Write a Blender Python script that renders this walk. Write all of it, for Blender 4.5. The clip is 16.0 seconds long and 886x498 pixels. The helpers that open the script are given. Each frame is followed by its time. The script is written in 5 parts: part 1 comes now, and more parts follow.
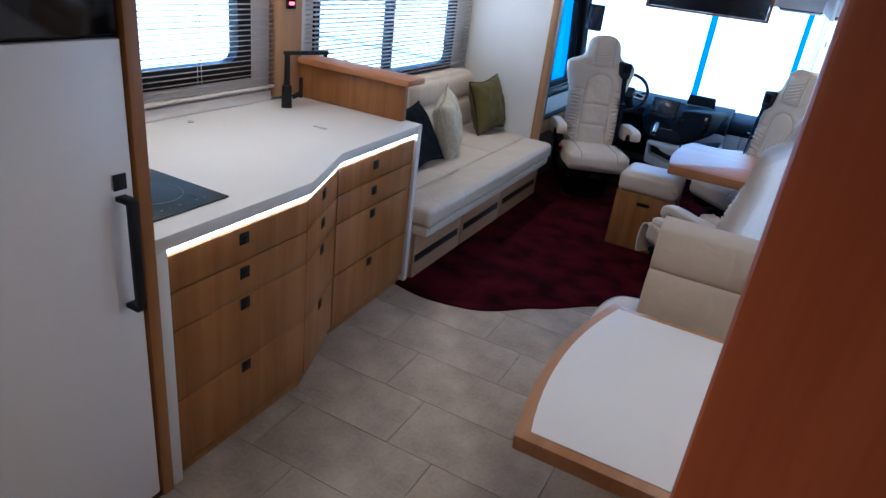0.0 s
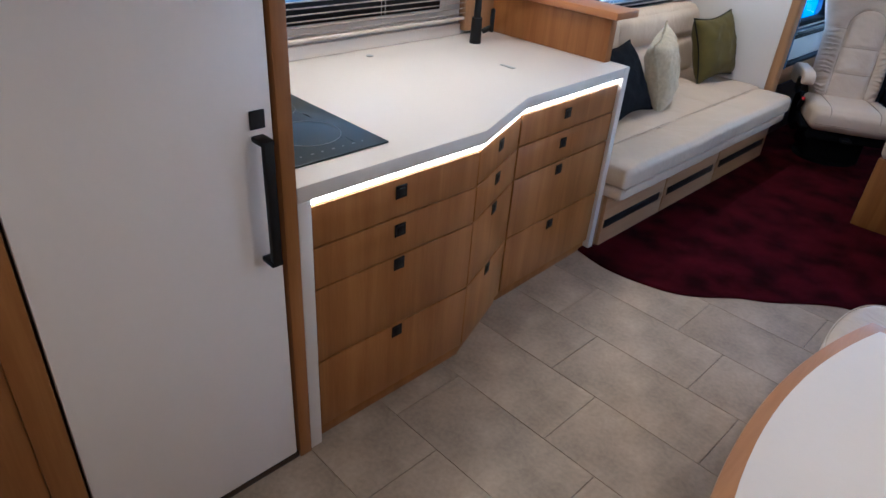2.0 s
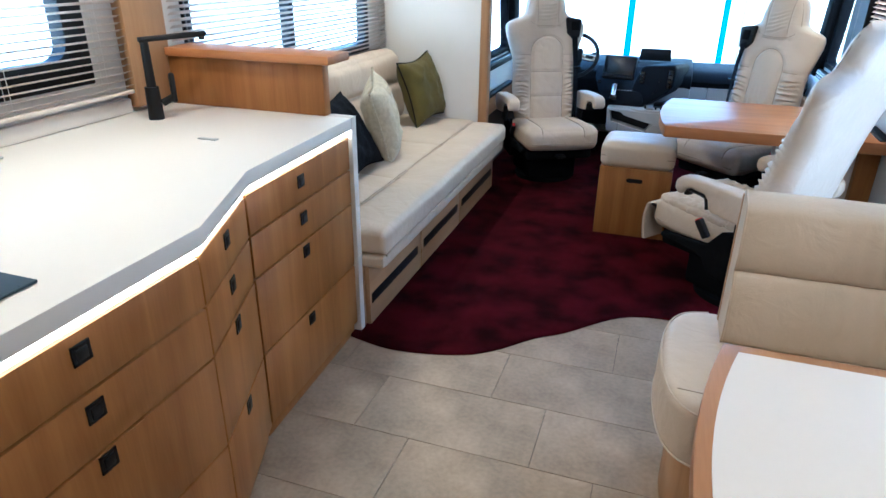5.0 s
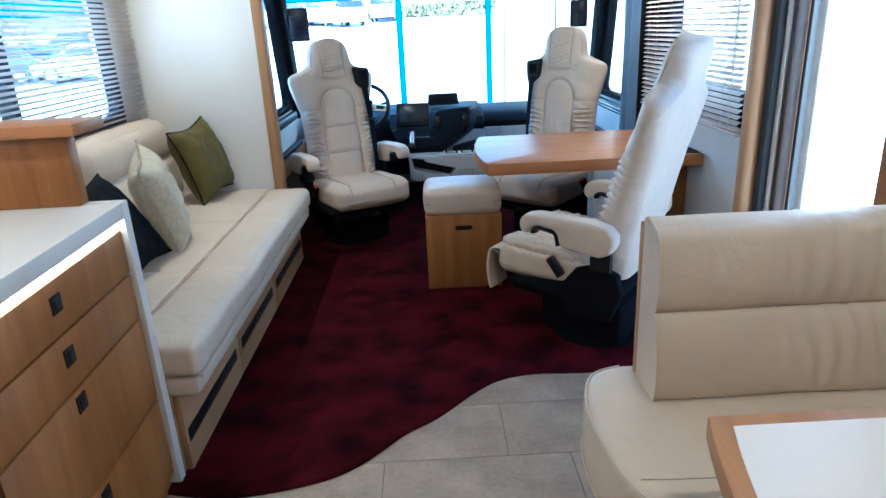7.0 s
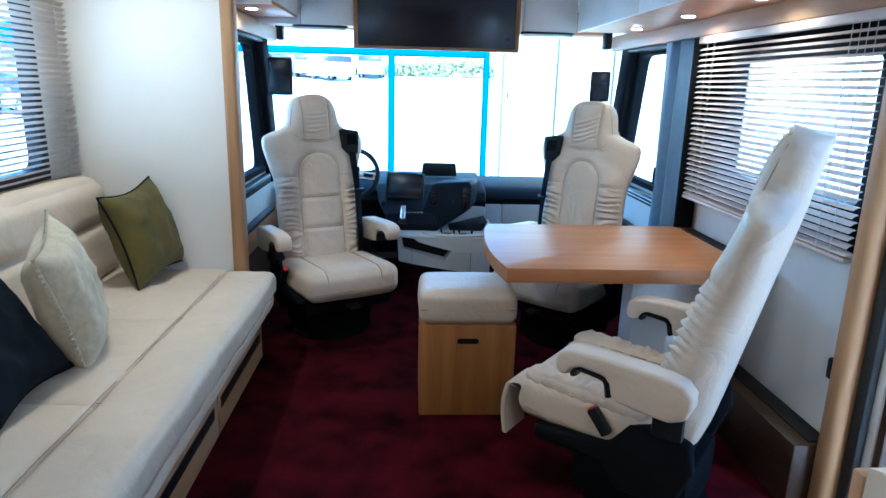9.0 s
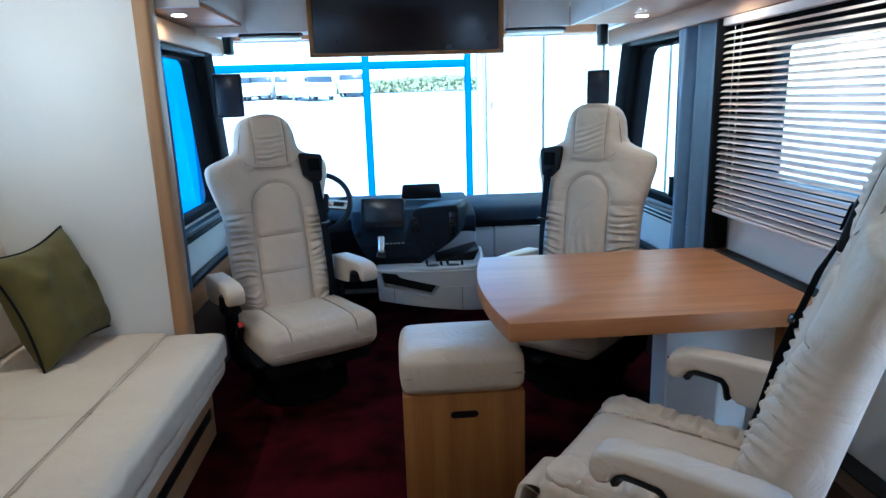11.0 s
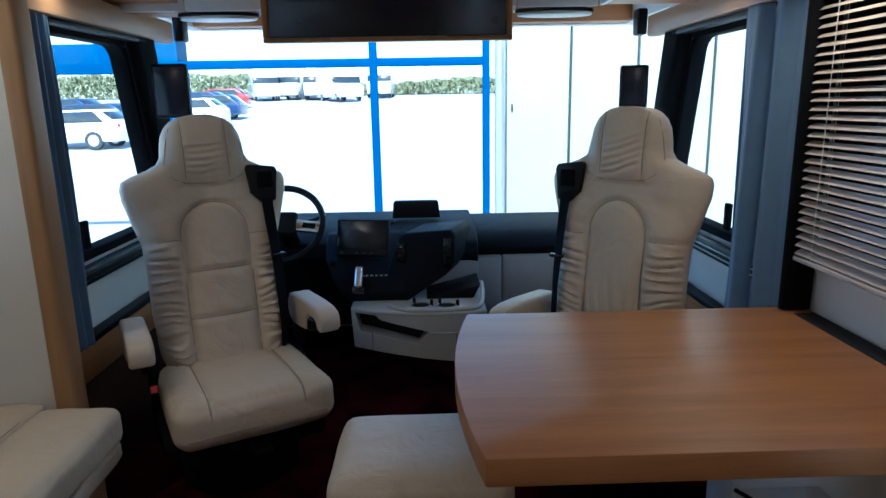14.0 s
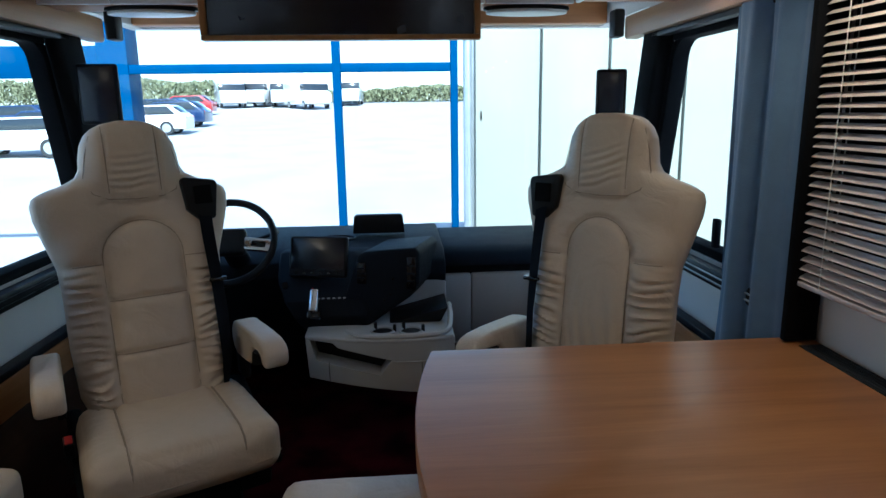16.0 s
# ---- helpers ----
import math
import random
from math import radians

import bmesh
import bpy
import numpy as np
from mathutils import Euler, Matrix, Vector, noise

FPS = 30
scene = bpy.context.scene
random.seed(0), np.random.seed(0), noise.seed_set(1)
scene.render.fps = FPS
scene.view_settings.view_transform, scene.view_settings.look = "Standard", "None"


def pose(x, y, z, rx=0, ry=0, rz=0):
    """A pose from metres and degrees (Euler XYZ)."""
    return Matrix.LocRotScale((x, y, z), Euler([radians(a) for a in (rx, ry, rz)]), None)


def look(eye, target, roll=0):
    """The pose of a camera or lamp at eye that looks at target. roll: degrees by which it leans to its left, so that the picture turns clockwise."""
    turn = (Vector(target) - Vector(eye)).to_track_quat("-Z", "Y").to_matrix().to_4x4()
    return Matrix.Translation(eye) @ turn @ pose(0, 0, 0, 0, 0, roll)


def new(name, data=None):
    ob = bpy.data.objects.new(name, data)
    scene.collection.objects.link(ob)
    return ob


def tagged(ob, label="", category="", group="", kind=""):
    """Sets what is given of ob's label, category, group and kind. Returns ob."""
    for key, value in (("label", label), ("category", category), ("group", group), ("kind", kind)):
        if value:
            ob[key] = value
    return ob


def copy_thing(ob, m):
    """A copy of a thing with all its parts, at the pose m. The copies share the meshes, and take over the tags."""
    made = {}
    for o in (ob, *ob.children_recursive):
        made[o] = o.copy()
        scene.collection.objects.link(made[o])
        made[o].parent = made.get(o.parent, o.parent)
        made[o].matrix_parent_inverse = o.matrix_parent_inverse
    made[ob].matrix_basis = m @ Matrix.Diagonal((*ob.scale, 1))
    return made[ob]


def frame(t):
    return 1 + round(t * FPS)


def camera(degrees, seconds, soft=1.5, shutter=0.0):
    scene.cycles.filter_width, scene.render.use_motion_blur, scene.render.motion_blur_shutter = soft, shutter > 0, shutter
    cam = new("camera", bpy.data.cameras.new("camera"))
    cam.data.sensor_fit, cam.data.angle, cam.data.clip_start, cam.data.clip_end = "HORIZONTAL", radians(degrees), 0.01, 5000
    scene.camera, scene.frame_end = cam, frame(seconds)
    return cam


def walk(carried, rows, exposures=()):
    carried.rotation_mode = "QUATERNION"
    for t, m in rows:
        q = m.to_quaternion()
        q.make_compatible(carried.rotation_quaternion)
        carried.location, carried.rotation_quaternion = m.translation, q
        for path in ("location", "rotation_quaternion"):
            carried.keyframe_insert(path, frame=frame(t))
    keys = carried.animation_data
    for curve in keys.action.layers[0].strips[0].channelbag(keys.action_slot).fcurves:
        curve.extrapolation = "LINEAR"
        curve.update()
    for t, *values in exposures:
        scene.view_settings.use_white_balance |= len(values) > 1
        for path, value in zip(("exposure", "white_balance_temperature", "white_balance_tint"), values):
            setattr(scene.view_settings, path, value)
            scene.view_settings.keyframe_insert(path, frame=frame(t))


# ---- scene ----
cam = camera(69.1, 16.0)
PATH = [
    (0, (0.225, -0.429, 1.761), (-0.551, 1.216, 0.928), 7.3),
    (0.5, (0.194, -0.305, 1.748), (-0.728, 1.191, 0.793), 6.2),
    (1, (0.138, -0.195, 1.736), (-0.878, 1.195, 0.717), 6.1),
    (1.5, (0.119, -0.138, 1.694), (-0.977, 1.115, 0.586), 5.1),
    (2, (0.062, -0.087, 1.65), (-1.123, 1.151, 0.62), 4.3),
    (2.5, (0.036, -0.035, 1.615), (-1.097, 1.277, 0.617), 4.1),
    (3, (-0.08, 0.026, 1.573), (-1.044, 1.403, 0.49), 6.5),
    (3.5, (-0.189, 0.082, 1.533), (-1.056, 1.471, 0.384), 8.0),
    (4, (-0.24, 0.147, 1.514), (-1.044, 1.626, 0.434), 5.0),
    (4.5, (-0.256, 0.231, 1.497), (-0.941, 1.863, 0.566), 2.4),
    (5, (-0.278, 0.329, 1.467), (-0.865, 2.058, 0.649), 0.6),
    (5.2, (-0.308, 0.367, 1.454), (-0.851, 2.118, 0.655), -1.1),
    (7.3, (-0.53, 0.851, 1.343), (-0.487, 2.742, 0.691), -2.6),
    (7.5, (-0.52, 0.919, 1.348), (-0.515, 2.809, 0.694), -2.4),
    (8, (-0.535, 1.134, 1.385), (-0.589, 3.042, 0.789), 0.45),
    (8.5, (-0.582, 1.32, 1.385), (-0.564, 3.232, 0.803), 1.0),
    (9, (-0.627, 1.494, 1.36), (-0.518, 3.43, 0.868), 1.5),
    (9.5, (-0.652, 1.628, 1.355), (-0.46, 3.553, 0.847), -0.2),
    (10, (-0.643, 1.773, 1.351), (-0.443, 3.702, 0.862), -1.1),
    (10.2, (-0.626, 1.839, 1.351), (-0.459, 3.777, 0.889), -1.4),
    (12.3, (-0.502, 2.371, 1.309), (-0.379, 4.318, 0.868), -1.9),
    (12.5, (-0.497, 2.431, 1.311), (-0.361, 4.378, 0.876), -1.6),
    (13, (-0.464, 2.576, 1.315), (-0.276, 4.505, 0.822), -1.7),
    (13.5, (-0.413, 2.679, 1.318), (-0.276, 4.612, 0.826), -1.5),
    (14, (-0.353, 2.756, 1.323), (-0.302, 4.705, 0.88), -1.0),
    (14.5, (-0.312, 2.815, 1.327), (-0.275, 4.768, 0.896), -1.3),
    (15, (-0.297, 2.874, 1.322), (-0.24, 4.835, 0.933), -1.3),
    (15.5, (-0.306, 2.943, 1.32), (-0.204, 4.896, 0.904), -0.8),
    (16, (-0.319, 3.008, 1.316), (-0.175, 4.958, 0.894), -0.8),
]
walk(cam, [(t, look(eye, target, roll)) for t, eye, target, roll in PATH],
     [(0, 2.5, 4200, 6), (1.5, 2.68, 4450, 7), (2.5, 2.93, 4450, 7), (3.5, 3.05, 4450, 6), (5.0, 3.32, 4350, -1), (7.5, 3.1, 4200, -3), (9.0, 3.08, 4150, -4), (10.2, 2.85, 4200, -3), (12.3, 2.15, 4350, -2), (16, 1.33, 4950, 0)])

# ---- world, sun and exposure ----
world = bpy.data.worlds.new("world")
scene.world = world
world.use_nodes = True
wn = world.node_tree.nodes
sky = wn.new("ShaderNodeTexSky")
sky.sky_type, sky.sun_disc = "NISHITA", False
sky.sun_elevation, sky.sun_rotation = radians(42), radians(176)
world.node_tree.links.new(sky.outputs[0], wn["Background"].inputs[0])
wn["Background"].inputs[1].default_value = 0.15
sun_data = bpy.data.lights.new("sun", "SUN")
sun_data.energy, sun_data.angle, sun_data.color = 5.0, radians(0.5), (1, 0.95, 0.88)
sun = new("sun", sun_data)
sun.matrix_world = look((0, 0, 30), (-1.5, 33, 0))



def downlight_lamp(x, y, z, watts):
    data = bpy.data.lights.new("downlight_lamp", "AREA")
    data.shape, data.size, data.energy, data.color = "DISK", 0.05, watts, (1, 0.74, 0.47)
    data.spread = radians(158)
    new("downlight_lamp", data).matrix_world = look((x, y, z), (x, y, 0))


# Ceiling lamps out of view, added to brighten worktop, dinette, corridor and sofa end.
FILL_SPOTS = [(-1.75, 1.25, 1.15), (-1.75, 2.05, 0.8), (0.3, 1.25, 0.9), (-0.35, -0.75, 1.1), (-1.74, 3.97, 1.38)]
for sx, sy, w in FILL_SPOTS:
    downlight_lamp(sx, sy, 2.066, w)
downlight_lamp(-1.40, 4.85, 1.692, 0.16)
for sy, w in ((3.75, 0.26), (4.35, 0.42), (5.0, 0.18)):
    downlight_lamp(0.56, sy, 1.668, w)


# ---- materials ----
def material(name, color, rough=0.5, metal=0.0, vary=0.15, scale=8.0, bump=0.0, bump_scale=60.0, stretch=(1, 1, 1), spec=0.5,
             per_piece=0.0, sheen=0.0, coat=0.0, span=(0.35, 1.0), crease=0.0):
    """A painted or natural surface with two scales of colour variation, roughness variation and fine relief."""
    m = bpy.data.materials.new(name)
    m.use_nodes = True
    n, l = m.node_tree.nodes, m.node_tree.links
    b = n["Principled BSDF"]
    b.inputs["Roughness"].default_value, b.inputs["Metallic"].default_value = rough, metal
    b.inputs["Specular IOR Level"].default_value = spec
    b.inputs["Sheen Weight"].default_value, b.inputs["Coat Weight"].default_value = sheen, coat
    co = n.new("ShaderNodeTexCoord")
    mp = n.new("ShaderNodeMapping")
    mp.inputs["Scale"].default_value = stretch
    l.new(co.outputs["Object"], mp.inputs[0])
    big, fine = n.new("ShaderNodeTexNoise"), n.new("ShaderNodeTexNoise")
    big.inputs["Scale"].default_value, big.inputs["Detail"].default_value = scale, 5
    fine.inputs["Scale"].default_value, fine.inputs["Detail"].default_value = bump_scale, 4
    l.new(mp.outputs[0], big.inputs[0]), l.new(mp.outputs[0], fine.inputs[0])
    add = n.new("ShaderNodeMath")
    add.operation = "MULTIPLY_ADD"
    add.inputs[1].default_value = 0.35
    l.new(fine.outputs[0], add.inputs[0]), l.new(big.outputs[0], add.inputs[2])
    ramp = n.new("ShaderNodeValToRGB")
    e = ramp.color_ramp.elements
    e[0].position, e[1].position = span
    e[0].color = (*[c * (1 - vary) for c in color], 1)
    e[1].color = (*[min(1, c * (1 + vary)) for c in color], 1)
    l.new(add.outputs[0], ramp.inputs[0])
    last = ramp.outputs[0]
    if per_piece:
        info, hsv, mr = n.new("ShaderNodeObjectInfo"), n.new("ShaderNodeHueSaturation"), n.new("ShaderNodeMapRange")
        mr.inputs[3].default_value, mr.inputs[4].default_value = 1 - per_piece, 1 + per_piece
        l.new(info.outputs["Random"], mr.inputs[0]), l.new(mr.outputs[0], hsv.inputs["Value"]), l.new(last, hsv.inputs["Color"])
        last = hsv.outputs[0]
    l.new(last, b.inputs["Base Color"])
    mr = n.new("ShaderNodeMapRange")
    mr.inputs[3].default_value, mr.inputs[4].default_value = max(0, rough - 0.08), min(1, rough + 0.08)
    l.new(big.outputs[0], mr.inputs[0]), l.new(mr.outputs[0], b.inputs["Roughness"])
    if bump:
        bp = n.new("ShaderNodeBump")
        bp.inputs["Strength"].default_value, bp.inputs["Distance"].default_value = bump, 0.003
        l.new(fine.outputs[0], bp.inputs["Height"]), l.new(bp.outputs[0], b.inputs["Normal"])
        if crease:
            fold, bp2 = n.new("ShaderNodeTexNoise"), n.new("ShaderNodeBump")
            fold.inputs["Scale"].default_value, fold.inputs["Detail"].default_value, fold.inputs["Distortion"].default_value = 9, 3, 1.6
            bp2.inputs["Strength"].default_value, bp2.inputs["Distance"].default_value = crease, 0.02
            l.new(mp.outputs[0], fold.inputs[0]), l.new(fold.outputs[0], bp2.inputs["Height"])
            l.new(bp2.outputs[0], bp.inputs["Normal"])
    return m


def wood(name, light, dark, grain_axis="Z", rough=0.42, spec=0.3):
    """Veneer: long streaks along the grain, pores, and a slow change of tone from board to board."""
    m = bpy.data.materials.new(name)
    m.use_nodes = True
    n, l = m.node_tree.nodes, m.node_tree.links
    b = n["Principled BSDF"]
    b.inputs["Roughness"].default_value, b.inputs["Specular IOR Level"].default_value = rough, spec
    co, mp = n.new("ShaderNodeTexCoord"), n.new("ShaderNodeMapping")
    mp.inputs["Scale"].default_value = [0.06 if a == grain_axis else 1 for a in "XYZ"]
    l.new(co.outputs["Object"], mp.inputs[0])
    streak, pore = n.new("ShaderNodeTexNoise"), n.new("ShaderNodeTexNoise")
    streak.inputs["Scale"].default_value, streak.inputs["Detail"].default_value, streak.inputs["Distortion"].default_value = 14, 6, 0.8
    pore.inputs["Scale"].default_value, pore.inputs["Detail"].default_value = 160, 3
    l.new(mp.outputs[0], streak.inputs[0]), l.new(mp.outputs[0], pore.inputs[0])
    add = n.new("ShaderNodeMath")
    add.operation = "MULTIPLY_ADD"
    add.inputs[1].default_value = 0.3
    l.new(pore.outputs[0], add.inputs[0]), l.new(streak.outputs[0], add.inputs[2])
    ramp = n.new("ShaderNodeValToRGB")
    e = ramp.color_ramp.elements
    e[0].position, e[1].position = 0.42, 0.86
    e[0].color, e[1].color = (*dark, 1), (*light, 1)
    l.new(add.outputs[0], ramp.inputs[0]), l.new(ramp.outputs[0], b.inputs["Base Color"])
    bp = n.new("ShaderNodeBump")
    bp.inputs["Strength"].default_value, bp.inputs["Distance"].default_value = 0.15, 0.001
    l.new(pore.outputs[0], bp.inputs["Height"]), l.new(bp.outputs[0], b.inputs["Normal"])
    return m


def glow(name, color, strength):
    m = bpy.data.materials.new(name)
    m.use_nodes = True
    b = m.node_tree.nodes["Principled BSDF"]
    b.inputs["Base Color"].default_value = (*color, 1)
    b.inputs["Emission Color"].default_value, b.inputs["Emission Strength"].default_value = (*color, 1), strength
    return m


def pane_glass(name, tint=(0.95, 0.98, 0.98)):
    m = bpy.data.materials.new(name)
    m.use_nodes = True
    n, l = m.node_tree.nodes, m.node_tree.links
    n.remove(n["Principled BSDF"])
    tr, gl, mix, fr = n.new("ShaderNodeBsdfTransparent"), n.new("ShaderNodeBsdfGlossy"), n.new("ShaderNodeMixShader"), n.new("ShaderNodeLayerWeight")
    tr.inputs[0].default_value = (*tint, 1)
    gl.inputs["Roughness"].default_value = 0.02
    steep, gloss = n.new("ShaderNodeMath"), n.new("ShaderNodeMath")
    steep.operation, gloss.operation = "POWER", "MULTIPLY_ADD"
    steep.inputs[1].default_value, gloss.inputs[1].default_value, gloss.inputs[2].default_value = 5.0, 0.03, 0.015
    l.new(fr.outputs["Facing"], steep.inputs[0]), l.new(steep.outputs[0], gloss.inputs[0])
    l.new(gloss.outputs[0], mix.inputs[0]), l.new(tr.outputs[0], mix.inputs[1]), l.new(gl.outputs[0], mix.inputs[2])
    l.new(mix.outputs[0], n["Material Output"].inputs[0])
    return m


LEATHER = material("cream_leather", (0.575, 0.470, 0.355), 0.48, vary=0.08, scale=5, bump=0.16, bump_scale=240, crease=0.3)
FABRIC_PALE = material("pale_woven_fabric", (0.50, 0.44, 0.31), 0.9, vary=0.25, scale=40, bump=0.8, bump_scale=400, sheen=0.3)
FABRIC_OLIVE = material("olive_velvet", (0.088, 0.070, 0.010), 0.9, vary=0.3, scale=12, bump=0.5, bump_scale=300, sheen=0.05)
FABRIC_BLACK = material("charcoal_fabric", (0.008, 0.010, 0.015), 0.95, spec=0.1, vary=0.3, scale=15, bump=0.6, bump_scale=350)
SEAM = material("seam_thread", (0.33, 0.27, 0.21), 0.8, vary=0.1)
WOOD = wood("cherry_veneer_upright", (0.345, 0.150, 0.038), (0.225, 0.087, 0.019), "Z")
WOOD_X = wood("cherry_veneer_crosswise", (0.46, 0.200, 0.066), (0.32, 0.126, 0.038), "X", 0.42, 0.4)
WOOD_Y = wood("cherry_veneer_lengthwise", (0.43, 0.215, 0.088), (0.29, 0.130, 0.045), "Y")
WOOD_RED = wood("reddish_veneer", (0.50, 0.125, 0.034), (0.36, 0.072, 0.018), "Z", 0.4)
WOOD_TAN = wood("pale_tan_veneer_upright", (0.42, 0.245, 0.115), (0.32, 0.175, 0.078), "Z")
WOOD_DARK = wood("dark_walnut_base", (0.055, 0.031, 0.018), (0.03, 0.016, 0.009), "Y")
WHITE = material("white_laminate", (0.72, 0.70, 0.67), 0.35, vary=0.03, scale=3, bump=0.03)
INLAY = material("white_table_laminate", (0.72, 0.655, 0.605), 0.4, vary=0.03, scale=4)
COUNTER = material("solid_white_worktop", (0.70, 0.65, 0.595), 0.42, vary=0.02, scale=5, bump=0.01)
WALLPAPER = material("white_wall_covering", (0.74, 0.71, 0.67), 0.75, vary=0.04, scale=4, bump=0.3, bump_scale=300)
TILE = material("grey_beige_stone_tile", (0.318, 0.243, 0.170), 0.5, vary=0.40, scale=4.2, span=(0.42, 0.92), bump=0.06, bump_scale=60, per_piece=0.05)
GROUT = material("dark_grout", (0.15, 0.12, 0.095), 0.9, vary=0.2)
CARPET = material("burgundy_carpet_pile", (0.035, 0.0019, 0.0048), 1.0, vary=0.72, scale=5.5, bump=1.0, bump_scale=420, spec=0.05, span=(0.50, 0.86))
BLACK = material("black_plastic", (0.007, 0.007, 0.008), 0.5, spec=0.25, vary=0.2, scale=30, bump=0.15, bump_scale=400)
BLACK_MATT = material("matt_black_frame", (0.006, 0.0065, 0.008), 0.85, spec=0.06, vary=0.2, scale=20, bump=0.2, bump_scale=300)
BLACK_GLOSS = material("black_gloss", (0.006, 0.006, 0.008), 0.08, vary=0.1)
HOB = material("black_ceramic_glass", (0.022, 0.036, 0.044), 0.3, vary=0.12, stretch=(1, 12, 1), spec=0.2)
HOB_MARK = material("grey_hob_print", (0.30, 0.32, 0.34), 0.4, vary=0.1)
SCREEN = material("dark_screen", (0.006, 0.007, 0.014), 0.24, vary=0.1, spec=0.5)
DASH = material("anthracite_dash_skin", (0.006, 0.008, 0.012), 0.65, spec=0.12, vary=0.15, scale=20, bump=0.4, bump_scale=350)
DASH_GREY = material("light_grey_dash_panel", (0.43, 0.41, 0.38), 0.55, vary=0.06, scale=10, bump=0.25, bump_scale=300)
CHROME = material("brushed_chrome", (0.75, 0.75, 0.75), 0.15, metal=1.0, vary=0.05)
CURTAIN = material("grey_blue_curtain", (0.125, 0.20, 0.32), 0.85, vary=0.12, scale=20, bump=0.5, bump_scale=350, sheen=0.2)
BLIND_BROWN = material("brown_grey_blind_slat", (0.57, 0.48, 0.43), 0.4, vary=0.06, scale=6)
WOOD_PALE = wood("pale_tan_veneer", (0.43, 0.255, 0.125), (0.33, 0.18, 0.082), "Y")
WHITE_WARM = material("warm_white_laminate", (0.80, 0.735, 0.68), 0.35, vary=0.03, scale=3)
BLIND = material("pale_blind_slat", (0.62, 0.55, 0.48), 0.4, vary=0.06, scale=6)
CORD = material("white_cord", (0.7, 0.68, 0.64), 0.8, vary=0.05)
BLUE = material("blue_painted_steel", (0.001, 0.042, 0.125), 0.7, spec=0.1, vary=0.08, scale=3)
PANEL_CREAM = material("cream_sandwich_panel", (0.28, 0.28, 0.23), 0.5, vary=0.04, scale=2)
STEEL = material("galvanised_steel", (0.5, 0.52, 0.53), 0.35, metal=0.8, vary=0.1)
ASPHALT = material("pale_dry_concrete", (0.40, 0.39, 0.38), 0.9, vary=0.15, scale=0.6, bump=0.4, bump_scale=80)
HEDGE = material("hedge_leaves", (0.17, 0.175, 0.09), 0.8, vary=0.5, scale=3)
CAR_WHITE = material("white_car_paint", (0.75, 0.75, 0.76), 0.2, vary=0.02, coat=0.6)
CAR_BLUE = material("dark_blue_car_paint", (0.015, 0.03, 0.08), 0.2, vary=0.05, coat=0.6)
CAR_RED = material("red_car_paint", (0.35, 0.02, 0.02), 0.25, vary=0.05, coat=0.5)
CAR_GLASS = material("car_window_glass", (0.02, 0.025, 0.03), 0.06, vary=0.05)
RUBBER = material("black_rubber", (0.018, 0.018, 0.018), 0.75, vary=0.2, scale=30)
GLASS = pane_glass("clear_glass")
BUCKLE_RED = material("red_buckle_button", (0.6, 0.02, 0.02), 0.4, vary=0.05)
LED = glow("warm_led_strip", (1, 0.84, 0.60), 1.8)
LAMP = glow("warm_downlight", (1, 0.86, 0.68), 5.0)
LAMP_OFF = material("frosted_lamp_cover", (0.8, 0.8, 0.78), 0.3, vary=0.02)


# ---- mesh helpers ----
def mesh_object(name, bm, mat, parent=None, label="", smooth=None):
    """Links a bmesh as one mesh object; smooth: the angle in degrees under which edges are shaded smooth."""
    me = bpy.data.meshes.new(name)
    if smooth is not None:
        for f in bm.faces:
            f.smooth = True
        for e in bm.edges:
            e.smooth = len(e.link_faces) == 2 and e.calc_face_angle(0) < radians(smooth)
    bm.to_mesh(me)
    bm.free()
    me.materials.append(mat)
    ob = new(name, me)
    ob.parent = parent
    if label:
        tagged(ob, label)
    return ob


def part(name, bm, mat, parent, label="", smooth=35):
    return mesh_object(name, bm, mat, parent, label, smooth)


def thing(name, label, category, at=(0, 0, 0), rz=0, group="", kind=""):
    ob = new(name)
    ob.empty_display_size = 0.1
    ob.matrix_world = pose(*at, 0, 0, rz)
    return tagged(ob, label, category, group, kind)


def setting(name, bm, mat, label, smooth=30):
    return tagged(mesh_object(name, bm, mat, None, "", smooth), label, "structure", "", "structure")


def box(x0, x1, y0, y1, z0, z1, r=0.0, seg=2, bm=None, m=None):
    """A box between limits with edges rounded by r."""
    own = bmesh.new()
    g = bmesh.ops.create_cube(own, size=1)
    bmesh.ops.transform(own, verts=g["verts"], matrix=Matrix.Translation(((x0 + x1) / 2, (y0 + y1) / 2, (z0 + z1) / 2)) @ Matrix.Diagonal((x1 - x0, y1 - y0, z1 - z0, 1)))
    if r:
        bmesh.ops.bevel(own, geom=own.edges[:], offset=r, segments=seg, affect="EDGES", profile=0.5)
    if m is not None:
        bmesh.ops.transform(own, verts=own.verts, matrix=m)
    return join(bm, own)


def join(bm, own):
    if bm is None:
        return own
    me = bpy.data.meshes.new("tmp")
    own.to_mesh(me)
    own.free()
    bm.from_mesh(me)
    bpy.data.meshes.remove(me)
    return bm


